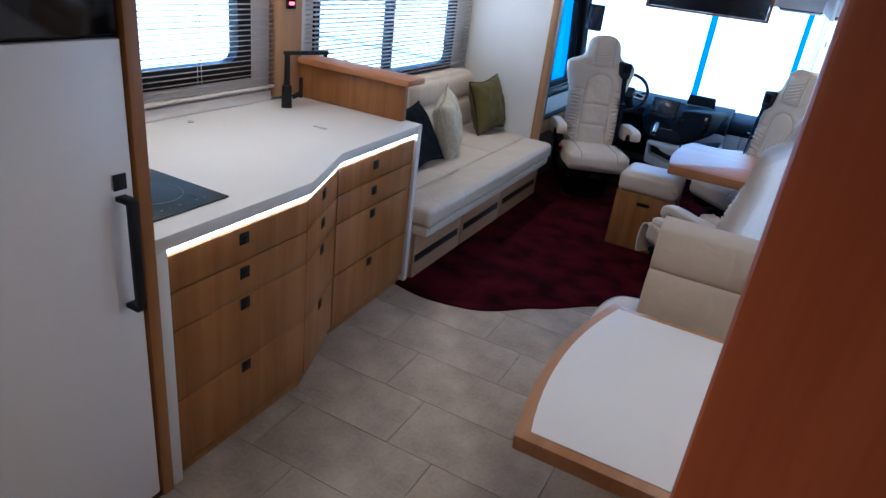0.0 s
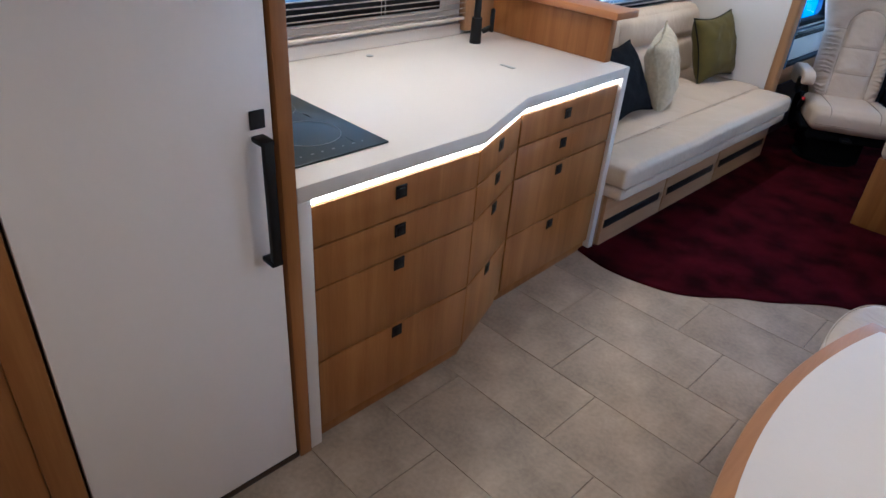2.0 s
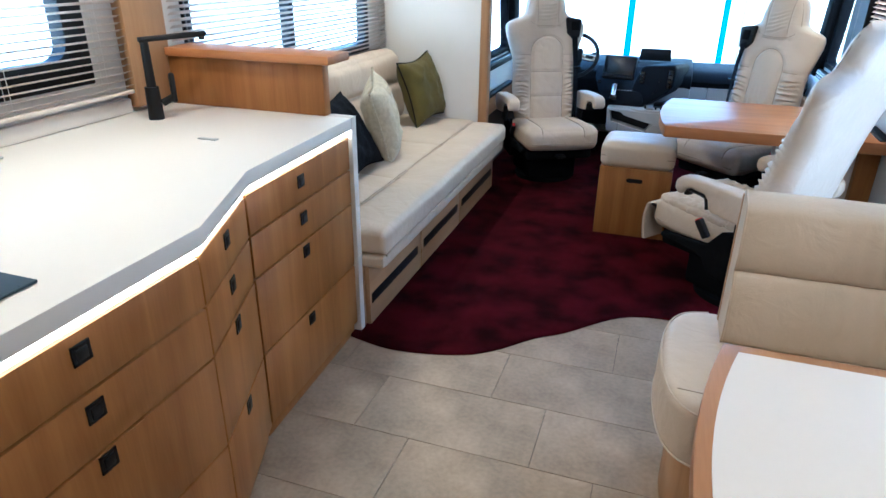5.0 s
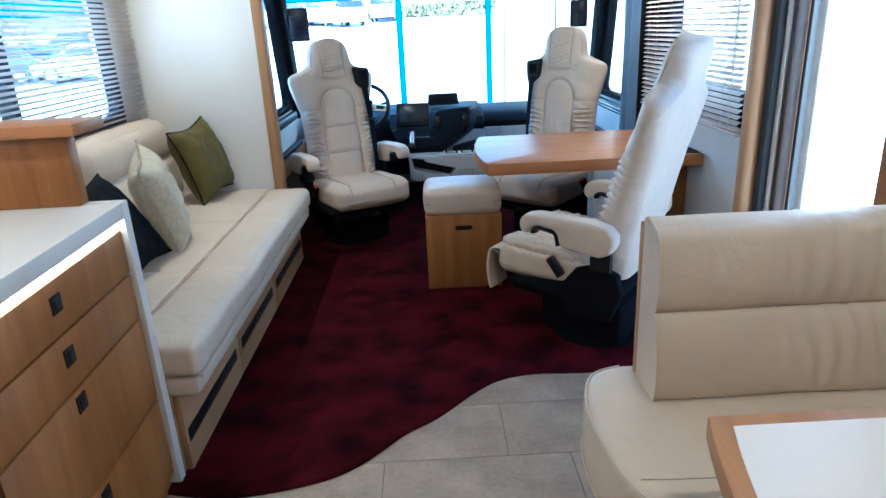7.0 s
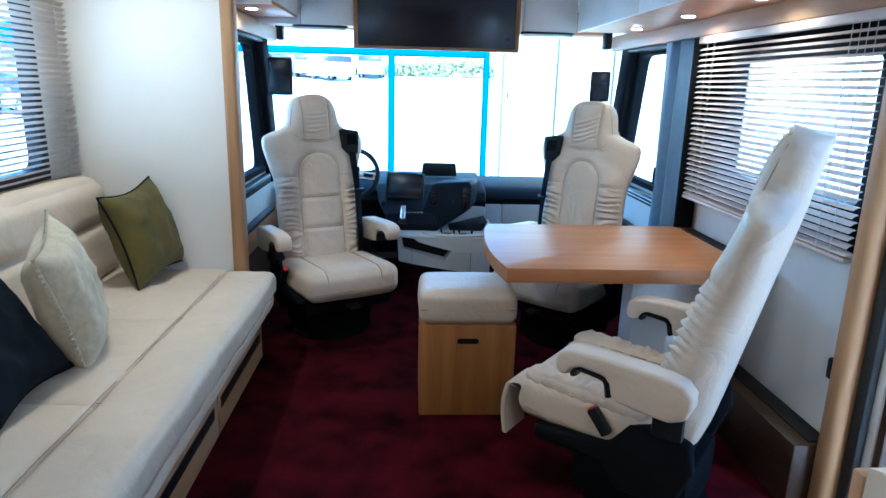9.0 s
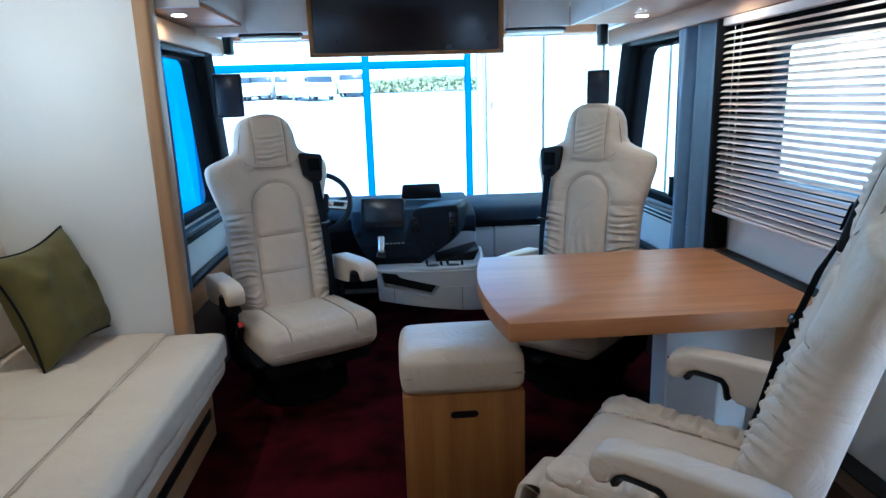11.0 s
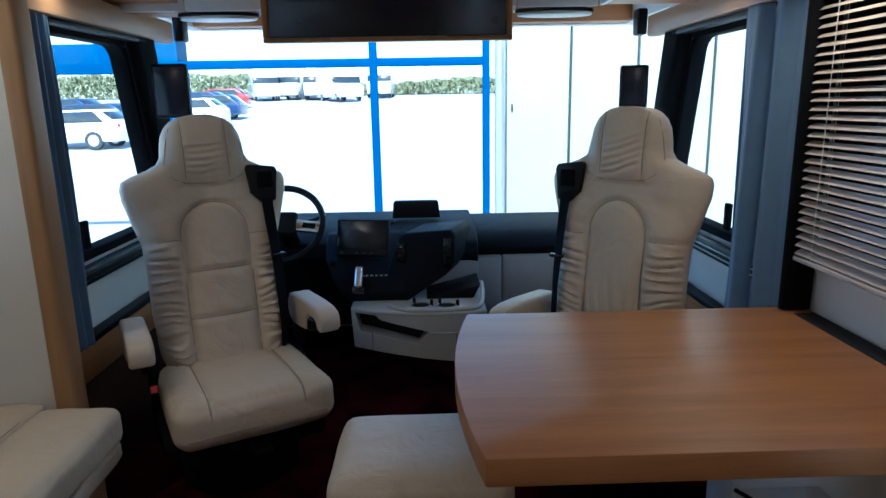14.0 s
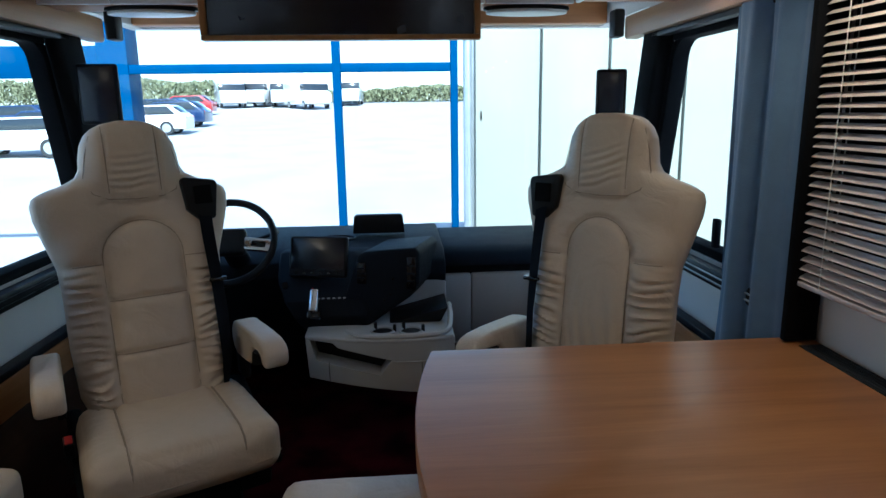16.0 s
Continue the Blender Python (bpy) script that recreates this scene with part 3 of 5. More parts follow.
spot = thing("downlight", "small round warm downlight", "lamp", (0.56, 4.35, 1.672), group="downlights")
part("rim", disc(0, 0, 0.002, 0.034, 0.006), CHROME, spot)
part("bulb", disc(0, 0, -0.001, 0.026, 0.003), LAMP, spot)
# the ceiling copies go with the added, unseen fill lamps
for s in ((0.56, 3.75, 1.672), (0.56, 5.0, 1.672), (-1.40, 4.85, 1.697), *[(x, y, CEIL - 0.008) for x, y, w in FILL_SPOTS]):
    copy_thing(spot, pose(*s))

# ---- kitchen ----
TOP = 0.931

worktop = thing("worktop", "white solid worktop with waterfall ends and a lit edge", "worktop", (0, 0, 0))
plan = [(-1.20, 0.69), (-1.20, 1.392), (-1.345, 1.775), (-1.372, 2.472), (LS + 0.001, 2.472), (LS + 0.001, 0.69)]
part("slab", prism(plan, TOP - 0.045, TOP, 0.003), COUNTER, worktop)
part("side_panel", box(-1.80, -1.201, 0.69, 0.732, 0.0, TOP - 0.046, 0.003), COUNTER, worktop)
part("side_panel", box(LS + 0.01, -1.372, 2.474, 2.512, 0.0, TOP, 0.003), COUNTER, worktop)
part("upstand", box(LS + 0.001, LS + 0.03, 0.70, 2.25, TOP + 0.001, TOP + 0.055, 0.006), COUNTER, worktop)
strip = [(-1.212, 0.733), (-1.212, 1.388), (-1.357, 1.77), (-1.385, 2.472)]
bm = bmesh.new()
for (xa, ya), (xb, yb) in zip(strip, strip[1:]):
    prism([(xa, ya), (xb, yb), (xb - 0.012, yb), (xa - 0.012, ya)], TOP - 0.066, TOP - 0.0465, bm=bm)
part("light_strip", bm, LED, worktop, "glowing warm light strip")


def drawer_unit(label, p0, p1, group="kitchen drawer units", knob_shift=0.0, drop=0.0):
    """A unit of four drawers whose front runs in plan from p0 to p1."""
    a, b = Vector(p0), Vector(p1)
    d = b - a
    w = d.length
    rz = math.degrees(math.atan2(d.y, d.x))
    ob = thing("drawer_unit", label, "cabinet", (a.x, a.y, 0), rz, group)
    part("body", box(0.008, w - 0.008, 0.037, 0.5, 0.06, TOP - 0.07, 0.002), BLACK, ob)
    part("plinth", box(0.0, w, 0.03, 0.045, 0.0, 0.06, 0.001), WOOD, ob)
    lines = [0.055, 0.325, 0.592, 0.730, 0.860]
    for i in range(4):
        z0, z1 = lines[i], lines[i + 1]
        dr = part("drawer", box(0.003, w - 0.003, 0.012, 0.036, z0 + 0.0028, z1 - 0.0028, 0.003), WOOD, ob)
        kz = z1 - (0.028 if i < 2 else 0.045 if i == 2 else 0.046) - drop
        kx = w / 2 + knob_shift
        hw = 0.021
        ring = bmesh.new()
        for c in ((kx - hw, kx + hw, kz - hw, kz - hw + 0.008), (kx - hw, kx + hw, kz + hw - 0.008, kz + hw), (kx - hw, kx - hw + 0.008, kz - hw, kz + hw), (kx + hw - 0.008, kx + hw, kz - hw, kz + hw)):
            box(c[0], c[1], 0.0085, 0.0125, c[2], c[3], 0.001, bm=ring)
        knob = part("knob", ring, BLACK, dr, "black square push knob")
        part("button", box(kx - 0.013, kx + 0.013, 0.0055, 0.0118, kz - 0.013, kz + 0.013, 0.003), BLACK, dr)
    return ob


# unit fronts face +x, so run from the near end to the far end with the body on the left hand
drawer_unit("wide veneered unit of four kitchen drawers beside the fridge", (-1.200, 0.736), (-1.200, 1.386), knob_shift=-0.012)
drawer_unit("narrow angled veneered unit of four kitchen drawers", (-1.203, 1.392), (-1.343, 1.766))
drawer_unit("veneered unit of four kitchen drawers next to the sofa", (-1.346, 1.772), (-1.373, 2.470), knob_shift=-0.035, drop=0.01)

hob = thing("induction_hob", "black ceramic hob with printed cooking rings", "hob", (-1.573, 0.905, TOP + 0.001))
part("glass_plate", box(-0.275, 0.275, -0.165, 0.165, 0, 0.006, 0.002), HOB, hob)
for cx, cy, rr in ((0.09, 0.005, 0.10), (-0.15, 0.02, 0.085)):
    part("ring_mark", tube([(cx + rr * math.cos(a), cy + rr * math.sin(a), 0.0064) for a in [k * math.tau / 48 for k in range(48)]], 0.0010, 5, True), HOB_MARK, hob)
bm = bmesh.new()
for k in range(7):
    box(0.228, 0.232, -0.11 + k * 0.035, -0.11 + k * 0.035 + (0.010 if k % 2 else 0.005), 0.0055, 0.0063, bm=bm)
tagged(part("key_print", bm, HOB_MARK, hob, "row of small printed key marks"), kind="stuff")

halfwall = thing("half_wall_shelf", "low wooden shelf wall between kitchen and sofa", "shelf", (0, 0, 0))
part("panel", box(-2.16, -1.47, 2.455, 2.50, TOP + 0.001, 1.119, 0.002), WOOD, halfwall)
part("top_board", box(LS + 0.055, -1.432, 2.43, 2.60, 1.120, 1.152, 0.005), WOOD_X, halfwall)

faucet = thing("faucet", "matt black angular kitchen faucet", "faucet", (-2.02, 2.20, TOP))
part("base", disc(0, 0, 0.0, 0.027, 0.115, 24, r2=0.024), BLACK, faucet)
part("column", disc(0, 0, 0.115, 0.0165, 0.155, 20, r2=0.014), BLACK, faucet)
part("spout", box(-0.016, 0.016, -0.018, 0.215, 0.0, 0.017, 0.005, 3, m=pose(0, 0, 0.268, 3, 0, -36)), BLACK, faucet, "flat black bar spout")
part("nozzle", disc(0, 0.198, -0.012, 0.011, 0.012, 16, m=pose(0, 0, 0.268, 3, 0, -36)), BLACK, faucet)
lever = part("lever", tube([(0.02, 0.02, 0.055), (0.05, 0.045, 0.075)], 0.013, 12), BLACK, faucet)
part("lever_pad", box(-0.014, 0.014, -0.009, 0.009, -0.02, 0.085, 0.007, 3, m=pose(0.052, 0.047, 0.075, 0, 0, -40)), BLACK, lever)
sink = thing("sink_cover", "closed worktop cover with a finger slot", "sink", (-1.66, 2.02, TOP + 0.0005))
part("slot", box(-0.035, 0.035, -0.01, 0.01, 0, 0.003, 0.001), STEEL, sink)
hole = thing("worktop_button", "small round steel button in the worktop", "button", (-2.08, 1.62, TOP + 0.0005))
part("cap", disc(0, 0, 0, 0.014, 0.004), STEEL, hole)

panel = thing("control_panel", "small black control display with red digits on the wooden post", "display", (LS + 0.052, 2.365, 1.40))
part("case", box(0, 0.012, -0.035, 0.035, 0, 0.16, 0.004), BLACK_GLOSS, panel)
red = glow("red_digits", (1, 0.05, 0.05), 1.5)
for k in range(4):
    part("digit", box(0.012, 0.014, -0.02, 0.02, 0.02 + k * 0.034, 0.036 + k * 0.034, 0.001), red, panel)

# ---- fridge wall ----
fridge = thing("fridge", "tall white fridge door in a wooden surround with a black handle", "fridge", (-1.20, 0.36, 0))
part("door", box(-0.028, 0.0, -0.283, 0.277, 0.024, 1.484, 0.004), WHITE_WARM, fridge)
part("upper_door", box(-0.03, -0.004, -0.283, 0.277, 1.492, CEIL - 0.01, 0.004), BLACK_GLOSS, fridge, "black glass upper compartment door")
part("body", box(-0.6, -0.032, -0.29, 0.285, 0.0, CEIL - 0.005), WOOD_DARK, fridge)
part("edge", box(-0.55, 0.006, 0.286, 0.327, 0.0, CEIL - 0.005, 0.003), WOOD, fridge, "upright wooden edge")
part("edge", box(-0.55, 0.004, -0.36, -0.291, 0.0, CEIL - 0.005, 0.003), WOOD, fridge)
part("plinth", box(-0.03, 0.0, -0.29, 0.285, 0.0, 0.021, 0.002), WOOD_DARK, fridge)
bm = tube([(0.004, 0.235, 1.085), (0.044, 0.235, 1.085)], 0.008, 8)
box(0.036, 0.052, 0.222, 0.248, 0.765, 1.092, 0.003, bm=bm)
box(0.001, 0.050, 0.219, 0.251, 1.080, 1.094, 0.003, bm=bm)
box(0.001, 0.050, 0.219, 0.251, 0.763, 0.777, 0.003, bm=bm)
part("handle", bm, BLACK, fridge, "square black bar handle")
part("lock", box(0.001, 0.006, 0.218, 0.256, 1.108, 1.152, 0.002), BLACK, fridge, "small black latch plate")

# ---- dinette ----
table = thing("dinette_table", "wood-edged dinette table with a white inlay", "table", (0, 0, 0))
arc = bow(-0.078, 1.69, -0.106, 0.822, -0.055)
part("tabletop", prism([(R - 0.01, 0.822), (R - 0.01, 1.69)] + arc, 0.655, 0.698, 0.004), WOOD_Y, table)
arc = bow(-0.050, 1.655, -0.075, 0.857, -0.055)
part("inlay", prism([(R - 0.02, 0.857), (R - 0.02, 1.655)] + arc, 0.6985, 0.7005), INLAY, table, "white laminate inlay")
part("leg", box(0.18, 0.26, 1.18, 1.30, 0.02, 0.654, 0.01), BLACK, table)
part("foot", box(0.06, 0.38, 1.08, 1.40, 0.0, 0.02, 0.006), BLACK, table)

bench = thing("dinette_bench", "cream leather dinette bench with a wooden back", "bench", (0, 0, 0))
plan = [tuple(p) for p in smooth_line([(-0.03, 1.70), (-0.115, 1.725), (-0.165, 1.80), (-0.188, 1.93), (-0.190, 2.06), (-0.170, 2.17), (-0.13, 2.235), (-0.06, 2.262)], 4)]
part("base", prism([(R - 0.01, 2.20), (R - 0.01, 1.76)][::-1] + [(x + 0.06, 1.76 + (y - 1.70) * 0.78) for x, y in plan][::-1], 0.0, 0.30, 0.004), WOOD_TAN, bench)
seat = part("seat", prism([(R - 0.01, 1.70), (R - 0.01, 2.262)] + plan[::-1], 0.295, 0.482, 0.034, 5), LEATHER, bench, smooth=60)
for zz, inset in ((0.470, 0.004), (0.318, -0.001)):
    part("piping", tube([(x + inset, y, zz) for x, y in plan], 0.0025, 6), LEATHER, seat)
part("seam", tube([(-0.145, 1.80, 0.482), (-0.08, 1.795, 0.4832), (0.1, 1.79, 0.4832), (R - 0.02, 1.79, 0.4832)], 0.0014, 5), SEAM, seat)


def bench_back():
    """Two swelling lobes in one cover, gathered into upright creases half-way along."""
    bm = bmesh.new()
    n, rows = 110, 56
    sheet = []
    for i in range(n + 1):
        x = -0.032 + 0.80 * i / n
        gather = math.exp(-((x - 0.40) / 0.13) ** 2)
        col = []
        for j in range(rows + 1):
            z = 0.478 + 0.428 * j / rows
            f = (z - 0.478) / 0.222 if z < 0.70 else (z - 0.70) / 0.206
            lobe = max(0, math.sin(math.pi * min(1, f))) ** 0.45
            y = 2.078 + 0.10 * (z - 0.478) - 0.030 * lobe
            y += 0.0065 * gather * lobe * math.sin(x * 120 + 14 * (z - 0.7) + 5 * noise.noise(Vector((x * 7, z * 6, 3))))
            y += 0.004 * noise.noise(Vector((x * 5, z * 8, 1)))
            if j > rows - 4:
                y += 0.007 * (j - rows + 4) ** 2 * 0.5
            col.append(bm.verts.new((x, y, z)))
        col.append(bm.verts.new((x, 2.198, 0.898)))
        col.append(bm.verts.new((x, 2.198, 0.478)))
        sheet.append(col)
    m = len(sheet[0])
    for p, q in zip(sheet, sheet[1:]):
        for j in range(m):
            bm.faces.new((p[j], p[(j + 1) % m], q[(j + 1) % m], q[j]))
    bm.faces.new(sheet[0][::-1]), bm.faces.new(sheet[-1])
    bmesh.ops.recalc_face_normals(bm, faces=bm.faces)
    rim = [v.co + Vector((0.001, -0.001, 0)) for v in sheet[0][:rows + 1]]
    return bm, rim


bm, rim = bench_back()
back = part("backrest", bm, LEATHER, bench, smooth=50)
part("piping", tube(rim, 0.003, 6), LEATHER, back)
part("seam", tube([(-0.03 + k * 0.08, 2.099, 0.70) for k in range(11)], 0.0015, 5), SEAM, back)
part("back_panel", box(-0.034, R - 0.08, 2.200, 2.222, 0.30, 0.884, 0.004), WOOD_TAN, bench, "thin wooden back board")

# ---- sofa ----
sofa = thing("sofa", "long cream leather sofa on a veneered base with vent slots", "sofa", (0, 0, 0))
part("base", box(LS + 0.01, -1.375, 2.52, 4.56, 0.012, 0.30, 0.003), WOOD_PALE, sofa)
for i, (ya, yb) in enumerate(((2.53, 3.14), (3.15, 3.79), (3.80, 4.55))):
    pan = part("front_panel", box(-1.374, -1.352, ya, yb, 0.015, 0.298, 0.003), WOOD_PALE, sofa)
    part("vent_slot", box(-1.353, -1.349, ya + 0.03 if i else ya + 0.015, yb - 0.05, 0.112, 0.158, 0.001), BLACK, pan, "black air slot")
for k, (ya, yb) in enumerate(((2.52, 3.19), (3.19, 3.87), (3.87, 4.57))):
    part("seat_cushion", pad(0.60, yb - ya + 0.01, 0.115, 0.016, 0.012, 0.013, 40, freq=9.0, seed=k, m=Matrix.Translation((-1.80, (ya + yb) / 2, 0.352))), LEATHER, sofa)


def front_form(q):
    if q.z > 0:
        q.z -= 0.006 * math.exp(-((q.y + 0.34) / 0.012) ** 2) + 0.006 * math.exp(-((q.y - 0.34) / 0.012) ** 2)
        q.z += 0.003 * noise.noise(Vector((q.x * 16, q.y * 9, 2)))
        q.z -= 1.2 * max(0, q.x - 0.04) ** 2
    q.x += 0.006 * noise.noise(Vector((1, q.y * 4.5, q.z * 5)))
    return q


front = part("front_cushion", pad(0.24, 2.03, 0.115, 0.03, 0.007, 0.004, 60, seed=9, m=Matrix.Translation((-1.384, 3.53, 0.355)), droop=front_form), LEATHER, sofa)
for yy in (3.19, 3.87):
    part("seam", tube([(-1.50, yy, 0.467), (-1.40, yy + 0.006, 0.469), (-1.33, yy - 0.01, 0.463)], 0.0013, 5), SEAM, front)
part("seam", tube([(-1.318 + 0.003 * math.sin(k * 1.3), 2.54 + k * 0.05, 0.4645 + 0.0015 * math.sin(k * 1.9)) for k in range(40)], 0.0016, 5), SEAM, front)
part("mattress", pad(0.915, 2.03, 0.07, 0.025, 0.003, 0.006, 40, seed=4, m=Matrix.Translation((-1.735, 3.535, 0.288))), LEATHER, sofa)
part("piping", tube([(-1.505, 2.54 + k * 0.1, 0.467 + 0.002 * math.sin(k * 2.1)) for k in range(20)], 0.0016, 6), SEAM, sofa)
part("piping", tube([(-1.274 + 0.004 * math.sin(k * 1.7), 2.54 + k * 0.05, 0.352 + 0.003 * math.sin(k * 1.1)) for k in range(40)], 0.005, 6), LEATHER, sofa)
for k, (ya, yb) in enumerate(((2.53, 3.55), (3.55, 4.57))):
    part("back_cushion", pad(0.15, yb - ya, 0.25, 0.055, 0.02, 0.006, 20, seed=k + 12, m=pose(-2.07, (ya + yb) / 2, 0.46, 0, -6)), LEATHER, sofa)
    part("back_cushion", pad(0.17, yb - ya, 0.22, 0.07, 0.02, 0.006, 20, seed=k + 15, m=pose(-2.105, (ya + yb) / 2, 0.69, 0, -6)), LEATHER, sofa)


def pillow(label, mat, at, rx, ry, rz, size=0.42, thick=0.14, seed=0, edge_mat=None, fringe=False):
    """A throw pillow stood on an edge: pinched corners, a seam round its rim."""
    ob = thing("throw_pillow", label, "pillow")
    bm = bmesh.new()
    n = 26
    sides = []
    for s in (1, -1):
        g = []
        for i in range(n + 1):
            for_row = []
            for j in range(n + 1):
                u, v = 2 * i / n - 1, 2 * j / n - 1
                pinch = 1 - 0.15 * ((1 - u * u) * v * v + (1 - v * v) * u * u)
                h = thick / 2 * ((1 - u ** 4) * (1 - v ** 4)) ** 0.55
                w = (0.014 * noise.noise(Vector((u * 3 + seed, v * 3, s))) + 0.006 * noise.noise(Vector((u * 8, v * 8 + seed, s)))) * (1 - max(abs(u), abs(v)) ** 6)
                for_row.append(bm.verts.new((u * size / 2 * pinch, s * h + w, v * size / 2 * pinch + size / 2)))
            g.append(for_row)
        sides.append(g)
        for i in range(n):
            for j in range(n):
                bm.faces.new((g[i][j], g[i + 1][j], g[i + 1][j + 1], g[i][j + 1]))
    bmesh.ops.remove_doubles(bm, verts=bm.verts, dist=0.001)
    bmesh.ops.recalc_face_normals(bm, faces=bm.faces)
    part("cover", bm, mat, ob, smooth=70)
    rim = []
    for k in range(4):
        for i in range(12):
            u = 2 * i / 12 - 1
            a, b = ((u, -1), (1, u), (-u, 1), (-1, -u))[k]
            pinch = 1 - 0.15 * ((1 - a * a) * b * b + (1 - b * b) * a * a)
            rim.append((a * size / 2 * pinch, 0, b * size / 2 * pinch + size / 2))
    part("piping", tube(rim, 0.005, 6, True), edge_mat or mat, ob)
    if fringe:
        bm = bmesh.new()
        for a, b in zip(rim, rim[1:] + rim[:1]):
            for f in (0.0, 0.5):
                p = Vector(a).lerp(Vector(b), f)
                out = (p - Vector((0, 0, size / 2))).normalized()
                tube([p, p + out * 0.012], [0.0045, 0.0065], 5, bm=bm)
        part("fringe", bm, mat, ob, "beaded woven fringe")
    ob.matrix_world = pose(*at, rx, ry, rz)
    return ob


pillow("olive green velvet throw pillow with dark piping", FABRIC_OLIVE, (-1.745, 4.38, 0.485), -17, -4, 84, 0.43, 0.17, 1, FABRIC_BLACK)
pillow("pale woven fringed throw pillow", FABRIC_PALE, (-1.70, 3.60, 0.475), -14, -8, 112, 0.42, 0.17, 2, fringe=True)
pillow("charcoal throw pillow leaning on the sofa back", FABRIC_BLACK, (-1.655, 3.19, 0.485), -34, 0, 92, 0.42, 0.13, 3)

# ---- lounge table, stool ----
lounge = thing("lounge_table", "cherry veneer lounge table fixed to the side wall", "table", (0, 0, 0))
arc = bow(-0.238, 4.575, -0.258, 3.775, -0.045)
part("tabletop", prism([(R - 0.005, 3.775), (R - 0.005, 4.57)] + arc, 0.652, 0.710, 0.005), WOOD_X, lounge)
part("vent_grille", box(0.705, 0.765, 3.80, 4.50, 0.7095, 0.713, 0.001), BLACK, lounge, "black air grille")
for k in range(5):
    part("grille_bar", box(0.711 + k * 0.011, 0.716 + k * 0.011, 3.81, 4.49, 0.712, 0.7155), RUBBER, lounge)
part("support", box(0.305, 0.68, 4.0, 4.12, 0.012, 0.651, 0.006), WHITE, lounge, "white support panel")
part("bin", prism([(0.312, 3.998), (0.40, 3.835), (0.50, 3.835), (0.50, 3.998)], 0.012, 0.488, 0.006), WHITE, lounge, "white bin with a black edge")
part("support_edge", tube([(0.311, 3.996, 0.484), (0.392, 3.845, 0.484), (0.406, 3.834, 0.484), (0.50, 3.834, 0.484)], 0.005, 6), BLACK, lounge, "black edge strip")
part("wall_board", box(0.681, R - 0.005, 3.96, 4.44, 0.26, 0.651, 0.004), WOOD, lounge, "upright wooden board")

stool = thing("storage_stool", "veneered box stool with a cream leather cushion", "stool", (-0.376, 4.115, 0.012))
part("box", box(-0.197, 0.197, -0.165, 0.165, 0, 0.405, 0.004), WOOD, stool)
part("cushion", pad(0.395, 0.335, 0.13, 0.03, 0.014, 0.003, 18, seed=8, m=Matrix.Translation((0, 0, 0.406))), LEATHER, stool)
part("piping", tube([(-0.197, -0.168, 0.47), (0.197, -0.168, 0.47)], 0.003, 6), SEAM, stool)
slot = [(0.033 * (1 if math.cos(a) > 0 else -1) + 0.012 * math.cos(a), 0.012 * math.sin(a)) for a in [k * math.tau / 20 + 0.01 for k in range(20)]]
part("grip_slot", prism([(x, z + 0.335) for x, z in slot], 0.160, 0.1665, m=FRONT), BLACK, stool, "black oval grip hole")

# side ledge along the right wall of the lounge
ledge = thing("side_ledge", "low dark wooden heating ledge along the wall", "ledge", (0, 0, 0))
part("box", box(0.64, R - 0.001, 3.31, 4.55, 0.012, 0.25, 0.006), WOOD_DARK, ledge)
part("grille", box(0.70, R - 0.01, 3.33, 4.53, 0.2505, 0.256, 0.001), BLACK, ledge)

# ---- swivel armchairs ----
PROFILE = [(0.0, 0.19), (0.10, 0.228), (0.25, 0.238), (0.40, 0.238), (0.48, 0.243), (0.56, 0.268), (0.63, 0.288), (0.668, 0.291), (0.690, 0.283), (0.706, 0.255), (0.724, 0.20), (0.742, 0.163),
           (0.765, 0.149), (0.80, 0.145), (0.835, 0.138), (0.865, 0.122), (0.886, 0.098), (0.897, 0.07), (0.90, 0.045)]


def half_width(h):
    for (h0, w0), (h1, w1) in zip(PROFILE, PROFILE[1:]):
        if h <= h1:
            t = (h - h0) / (h1 - h0)
            return w0 + (w1 - w0) * t
    return PROFILE[-1][1]


def groove(d, depth, width=0.012):
    """A stitched dent around distance d = 0."""
    return depth * math.exp(-(d / width) ** 2)


